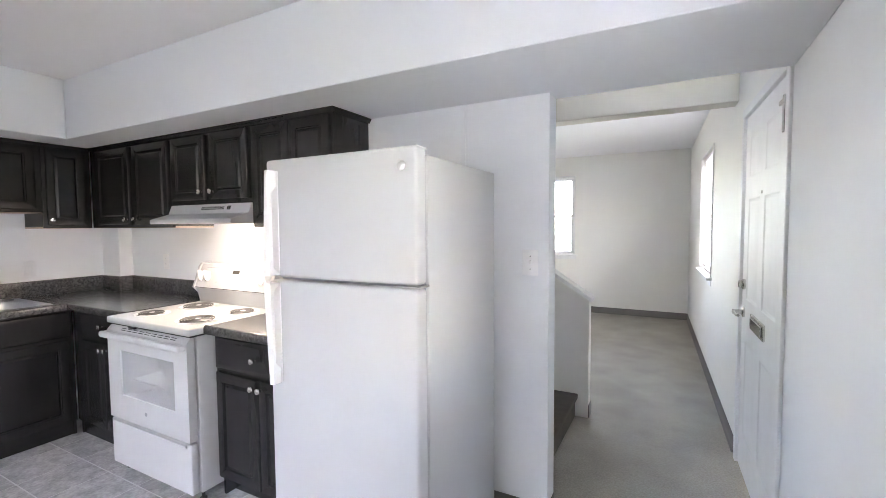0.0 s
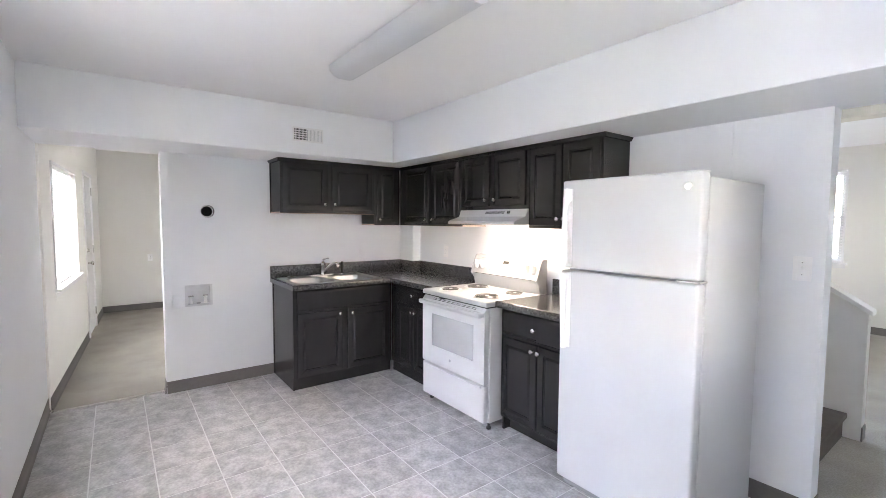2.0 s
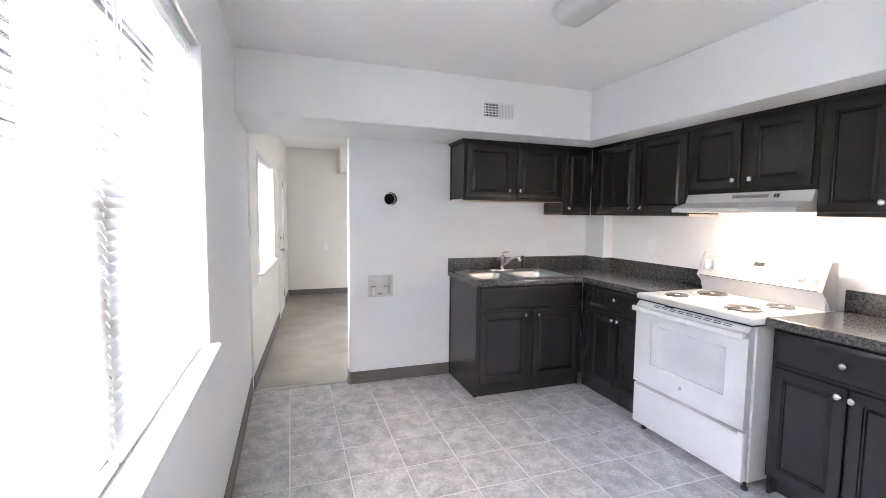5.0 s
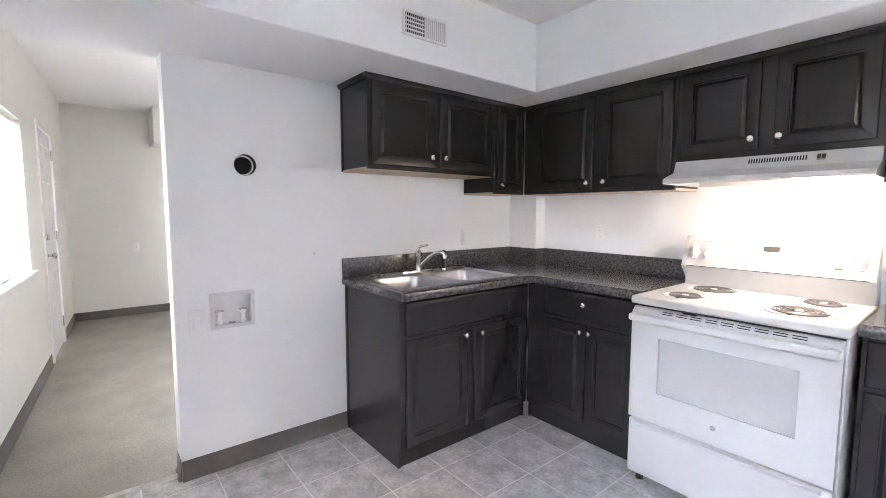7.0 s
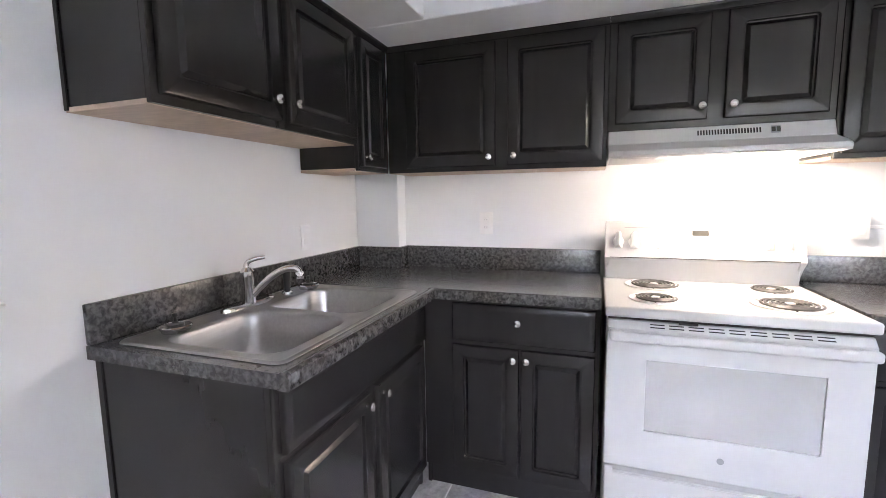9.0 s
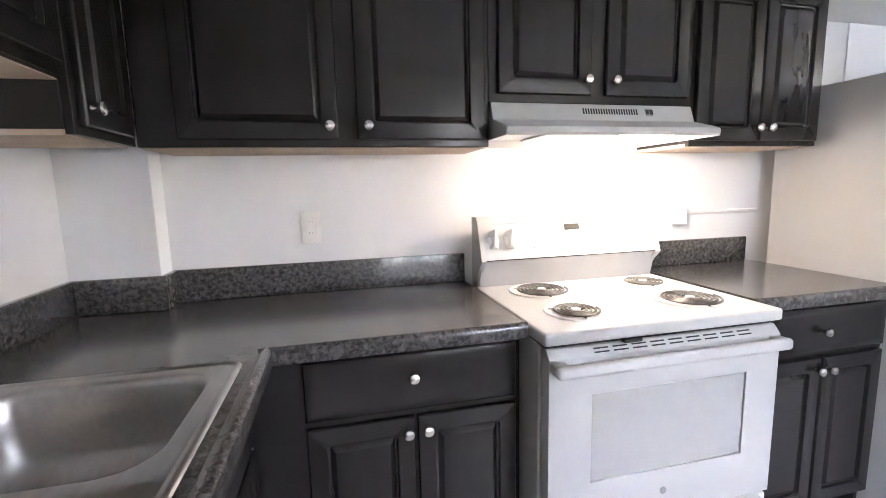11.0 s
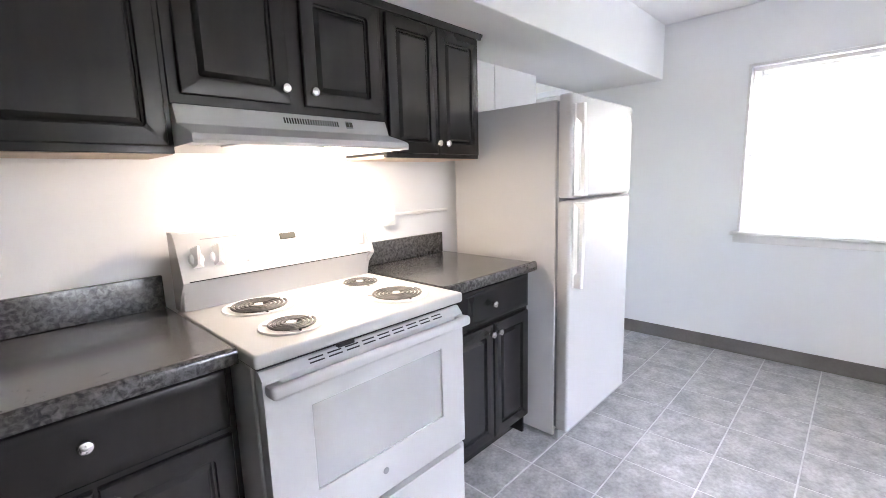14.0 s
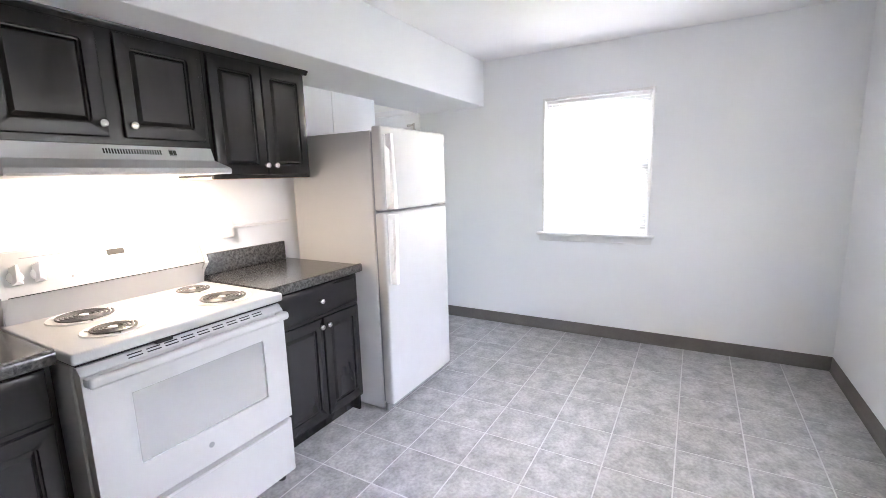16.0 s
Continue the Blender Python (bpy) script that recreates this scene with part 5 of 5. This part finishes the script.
part("drain_cover", lathe([(0.017, 0), (0.017, 0.006), (0.004, 0.008)], at(X_SINK - 0.020, (y0 + y1) / 2, z0 + 0.006), 18), GREY, wb)

duct = thing("dryer_duct", at(X_SINK - 0.06, DUCT[0], DUCT[1]), "round dark dryer duct opening in the wall", "duct")
ax = Matrix.Translation((X_SINK, DUCT[0], DUCT[1])) @ Matrix.Rotation(radians(-90), 4, "Y")
part("pipe", lathe([(0.053, 0.001), (0.0515, 0.001), (0.0515, 0.128)], ax, 32, caps=False), DARK, duct)
part("back", lathe([(0.0525, 0.120), (0.0525, 0.126)], ax, 32), DARK, duct)
part("rib", lathe([(0.0512, 0.042), (0.0445, 0.044), (0.0445, 0.050), (0.0512, 0.052)], ax, 32, caps=False), PLASTIC, duct, "bright inner duct ring")
solo("cable_stub", lathe([(0.006, 0), (0.006, 0.012), (0.003, 0.016), (0.002, 0.03)], Matrix.Translation((X_SINK, 0.545, 1.075)) @ Matrix.Rotation(radians(90), 4, "Y"), 10), PLASTIC, "small white cable stub poking out of the wall", "cable stub")

# air vent on the soffit: a frame, upright louvres over half, louvres on a shade-grey plate over the rest
vent = thing("air_vent", at(X_SOF, 0.875, 2.122), "white louvred air vent on the soffit face", "air vent")
VY0, VY1, VZ0, VZ1 = 0.745, 1.003, 2.124, 2.240
bm = slab([VY0, VY0 + 0.012, VY1 - 0.012, VY1], [VZ0, VZ0 + 0.012, VZ1 - 0.012, VZ1], lambda u, v: not (VY0 + 0.012 < u < VY1 - 0.012 and VZ0 + 0.012 < v < VZ1 - 0.012), 0.0005, 0.010, lambda u, v, w: Vector((X_SOF + w, u, v)))
part("frame", bm, TRIM, vent)
part("backing", box(X_SOF + 0.0008, X_SOF + 0.002, VY0 + 0.012, VY0 + 0.122, VZ0 + 0.012, VZ1 - 0.012), DARK, vent)
# Grey plate: the shadow between the close louvres, put in as colour.
part("gap_shade_plate", box(X_SOF + 0.0008, X_SOF + 0.0030, VY0 + 0.124, VY1 - 0.0125, VZ0 + 0.0125, VZ1 - 0.0125), GREY, vent)
for k in range(10):
    y = VY0 + 0.126 + k * 0.0119
    part("louvre", box(X_SOF + 0.003, X_SOF + 0.0065, y, y + 0.0092, VZ0 + 0.0125, VZ1 - 0.0125, 0.001, 1), TRIM, vent)
for k in range(9):
    y = VY0 + 0.0215 + k * 0.0115
    part("louvre", box(X_SOF + 0.002, X_SOF + 0.005, y, y + 0.0026, VZ0 + 0.0125, VZ1 - 0.0125), TRIM, vent)
for k in range(4):
    z = VZ0 + 0.028 + k * 0.0185
    part("cross_bar", box(X_SOF + 0.0022, X_SOF + 0.007, VY0 + 0.0125, VY0 + 0.122, z, z + 0.0055), TRIM, vent)

# long wrap-around ceiling light, off
LX0, LX1, LY0, LY1 = -2.005, -0.785, 0.610, 0.800
cl = thing("ceiling_light", at((LX0 + LX1) / 2, (LY0 + LY1) / 2, 2.335), "long white wrap-around ceiling light, switched off", "ceiling light")
part("base", box(LX0 + 0.01, LX1 - 0.01, LY0 + 0.03, LY1 - 0.03, 2.385, CEIL - 0.0005, 0.003, 1), TRIM, cl)
prof = [(0, LY0, 2.400), (0, LY0 + 0.006, 2.372), (0, LY0 + 0.030, 2.345), (0, LY0 + 0.060, 2.335), (0, LY1 - 0.060, 2.335), (0, LY1 - 0.030, 2.345), (0, LY1 - 0.006, 2.372), (0, LY1, 2.400), (0, LY1 - 0.006, 2.400), (0, LY0 + 0.006, 2.400)]
part("diffuser", extrude_profile(prof, (LX0 + 0.008, 0, 0), (LX1 - 0.008, 0, 0)), TRANSLUCENT, cl, "frosted ribbed diffuser")
for xa in (LX0, LX1 - 0.008):
    part("end_cap", extrude_profile([(0, p[1], p[2] - 0.001) for p in prof[:8]], (xa, 0, 0), (xa + 0.008, 0, 0)), TRIM, cl)


def sky_lamp(m, u0, u1, z0, z1, power):
    """The sky's light in a window's opening."""
    d = bpy.data.lights.new("window_sky", "AREA")
    d.shape, d.size, d.size_y, d.energy, d.color = "RECTANGLE", u1 - u0, z1 - z0, power, (0.97, 0.98, 1.0)
    lamp = new("window_sky", d)
    lamp.matrix_basis = m @ at((u0 + u1) / 2, -0.146, (z0 + z1) / 2) @ Matrix.Rotation(radians(90), 4, "X")


sky_lamp(M_LIV, 2.46, 3.44, 0.95, 2.11, 0.34)
sky_lamp(M_FAR, 1.66, 2.54, 0.94, 2.19, 0.36)
sky_lamp(M_ROOM, R2L - 1.73, R2L - 1.10, 0.89, 1.92, 1.9)


# ---- outside ----
solo("ground", box(-160, 160, -160, 160, -0.5, -0.25), LAWN, "winter lawn around the building", "ground", "structure", smooth=0)


# Unseen pale slab, added to throw light up onto the blind slats.
solo("pavement", box(-9, 4, -5.2, -1.1, -0.26, -0.2), mat("pale bounce slab", (0.42, 0.41, 0.39), 0.9, vary=0.08, scale=2, fine=0.1, fine_scale=60), "unseen pale slab added beside the building to bounce light", "pavement", "structure", smooth=0)


def tree(x, y, h, seed):
    rnd = random.Random(seed)
    t = thing("tree", at(x, y, -0.25), "bare grey winter tree on the lawn", "tree", "trees outside")
    bm = bmesh.new()
    tube([(x, y, -0.26), (x + 0.05, y, h * 0.25), (x - 0.05, y + 0.08, h * 0.55), (x + 0.1, y, h)], 0.13, 9, bm, taper=0.15)
    part("trunk", bm, BARK, t)
    bm = bmesh.new()

    def limb(p, d, length, r, depth):
        pts, q, dd = [p], Vector(p), Vector(d)
        for k in range(4):
            dd = (dd + Vector((rnd.uniform(-.25, .25), rnd.uniform(-.25, .25), rnd.uniform(-.05, .25)))).normalized()
            q = q + dd * length / 4
            pts.append(q.copy())
        tube(pts, r, 5, bm, taper=0.35)
        if depth:
            for k in range(4):
                a = pts[rnd.randint(1, 4)]
                e = (dd + Vector((rnd.uniform(-1, 1), rnd.uniform(-1, 1), rnd.uniform(-.2, .7)))).normalized()
                limb(a, e, length * rnd.uniform(.45, .7), r * 0.5, depth - 1)

    for k in range(9):
        a = rnd.uniform(0, 6.28)
        limb(Vector((x, y, h * rnd.uniform(0.22, 0.8))), Vector((math.cos(a), math.sin(a), rnd.uniform(0.2, 0.8))).normalized(), h * rnd.uniform(0.25, 0.42), 0.035, 2)
    part("limbs", bm, BARK, t)


tree(-2.8, -10.0, 7.5, 3)
tree(9.0, -1.5, 7.0, 8)


def house(x, y, w, d, h, label):
    """A two-storey block with windows on the side that faces the rooms."""
    b = thing("house", at(x, y, -0.25), label, "house", "houses outside")
    part("wall", box(x - d / 2, x + d / 2, y - w / 2, y + w / 2, -0.25, h), SIDING, b)
    prof = [(-d / 2 - 0.4, 0, h), (d / 2 + 0.4, 0, h), (d / 2 + 0.4, 0, h + 0.15), (0, 0, h + 2.0), (-d / 2 - 0.4, 0, h + 0.15)]
    part("roof", extrude_profile(prof, (x, y - w / 2 - 0.3, 0), (x, y + w / 2 + 0.3, 0)), ROOF, b)
    for k in range(int(w / 3)):
        for z in (0.8, 3.4):
            yy = y - w / 2 + 1.5 + 3 * k
            fr = part("window", box(x - d / 2 - 0.05, x - d / 2 + 0.02, yy - 0.6, yy + 0.6, z, z + 1.4, 0.01, 1), TRIM, b)
            part("pane", box(x - d / 2 - 0.07, x - d / 2 - 0.04, yy - 0.5, yy - 0.03, z + 0.1, z + 1.3), DARK_GLASS, fr)
            part("pane", box(x - d / 2 - 0.07, x - d / 2 - 0.04, yy + 0.03, yy + 0.5, z + 0.1, z + 1.3), DARK_GLASS, fr)


house(26, 3, 18, 8, 5.5, "pale two-storey house across the lawn")

# ---- floor tiles ----
tile_bm = bmesh.new()
T = TILE - 0.0064
lo = [tile_bm.verts.new((sx * T / 2, sy * T / 2, -0.0014)) for sx, sy in ((-1, -1), (1, -1), (1, 1), (-1, 1))]
hi = [tile_bm.verts.new((sx * (T / 2 - 0.0015), sy * (T / 2 - 0.0015), 0.0)) for sx, sy in ((-1, -1), (1, -1), (1, 1), (-1, 1))]
for k in range(4):
    tile_bm.faces.new((lo[k], lo[(k + 1) % 4], hi[(k + 1) % 4], hi[k]))
tile_bm.faces.new(hi)
TILE_MESH = finish(tile_bm, "tile", TILE_MAT, 0)
TX, TY = -0.557, 1.229


def cut_tile(a, b, c, d):
    bm = box(a, b, c, d, -0.0014, 0.0)
    return finish(bm, "tile", TILE_MAT, 0)


fo = floor.location
for i in range(-11, 6):
    for j in range(-8, 5):
        x0, y0 = TX + i * TILE + 0.0032, TY + j * TILE + 0.0032
        a, b, c, d = max(x0, X_SINK - 0.07), min(x0 + T, X_END), max(y0, Y_WIN), min(y0 + T, Y_STOVE)
        if b - a < 0.01 or d - c < 0.01:
            continue
        if b - a > T - 1e-4 and d - c > T - 1e-4:
            t = new("tile", TILE_MESH)
            t.location = Vector((x0 + T / 2, y0 + T / 2, 0)) - fo
        else:
            t = new("tile", cut_tile(a - (a + b) / 2, b - (a + b) / 2, c - (c + d) / 2, d - (c + d) / 2))
            t.location = Vector(((a + b) / 2, (c + d) / 2, 0)) - fo
        t.parent = floor
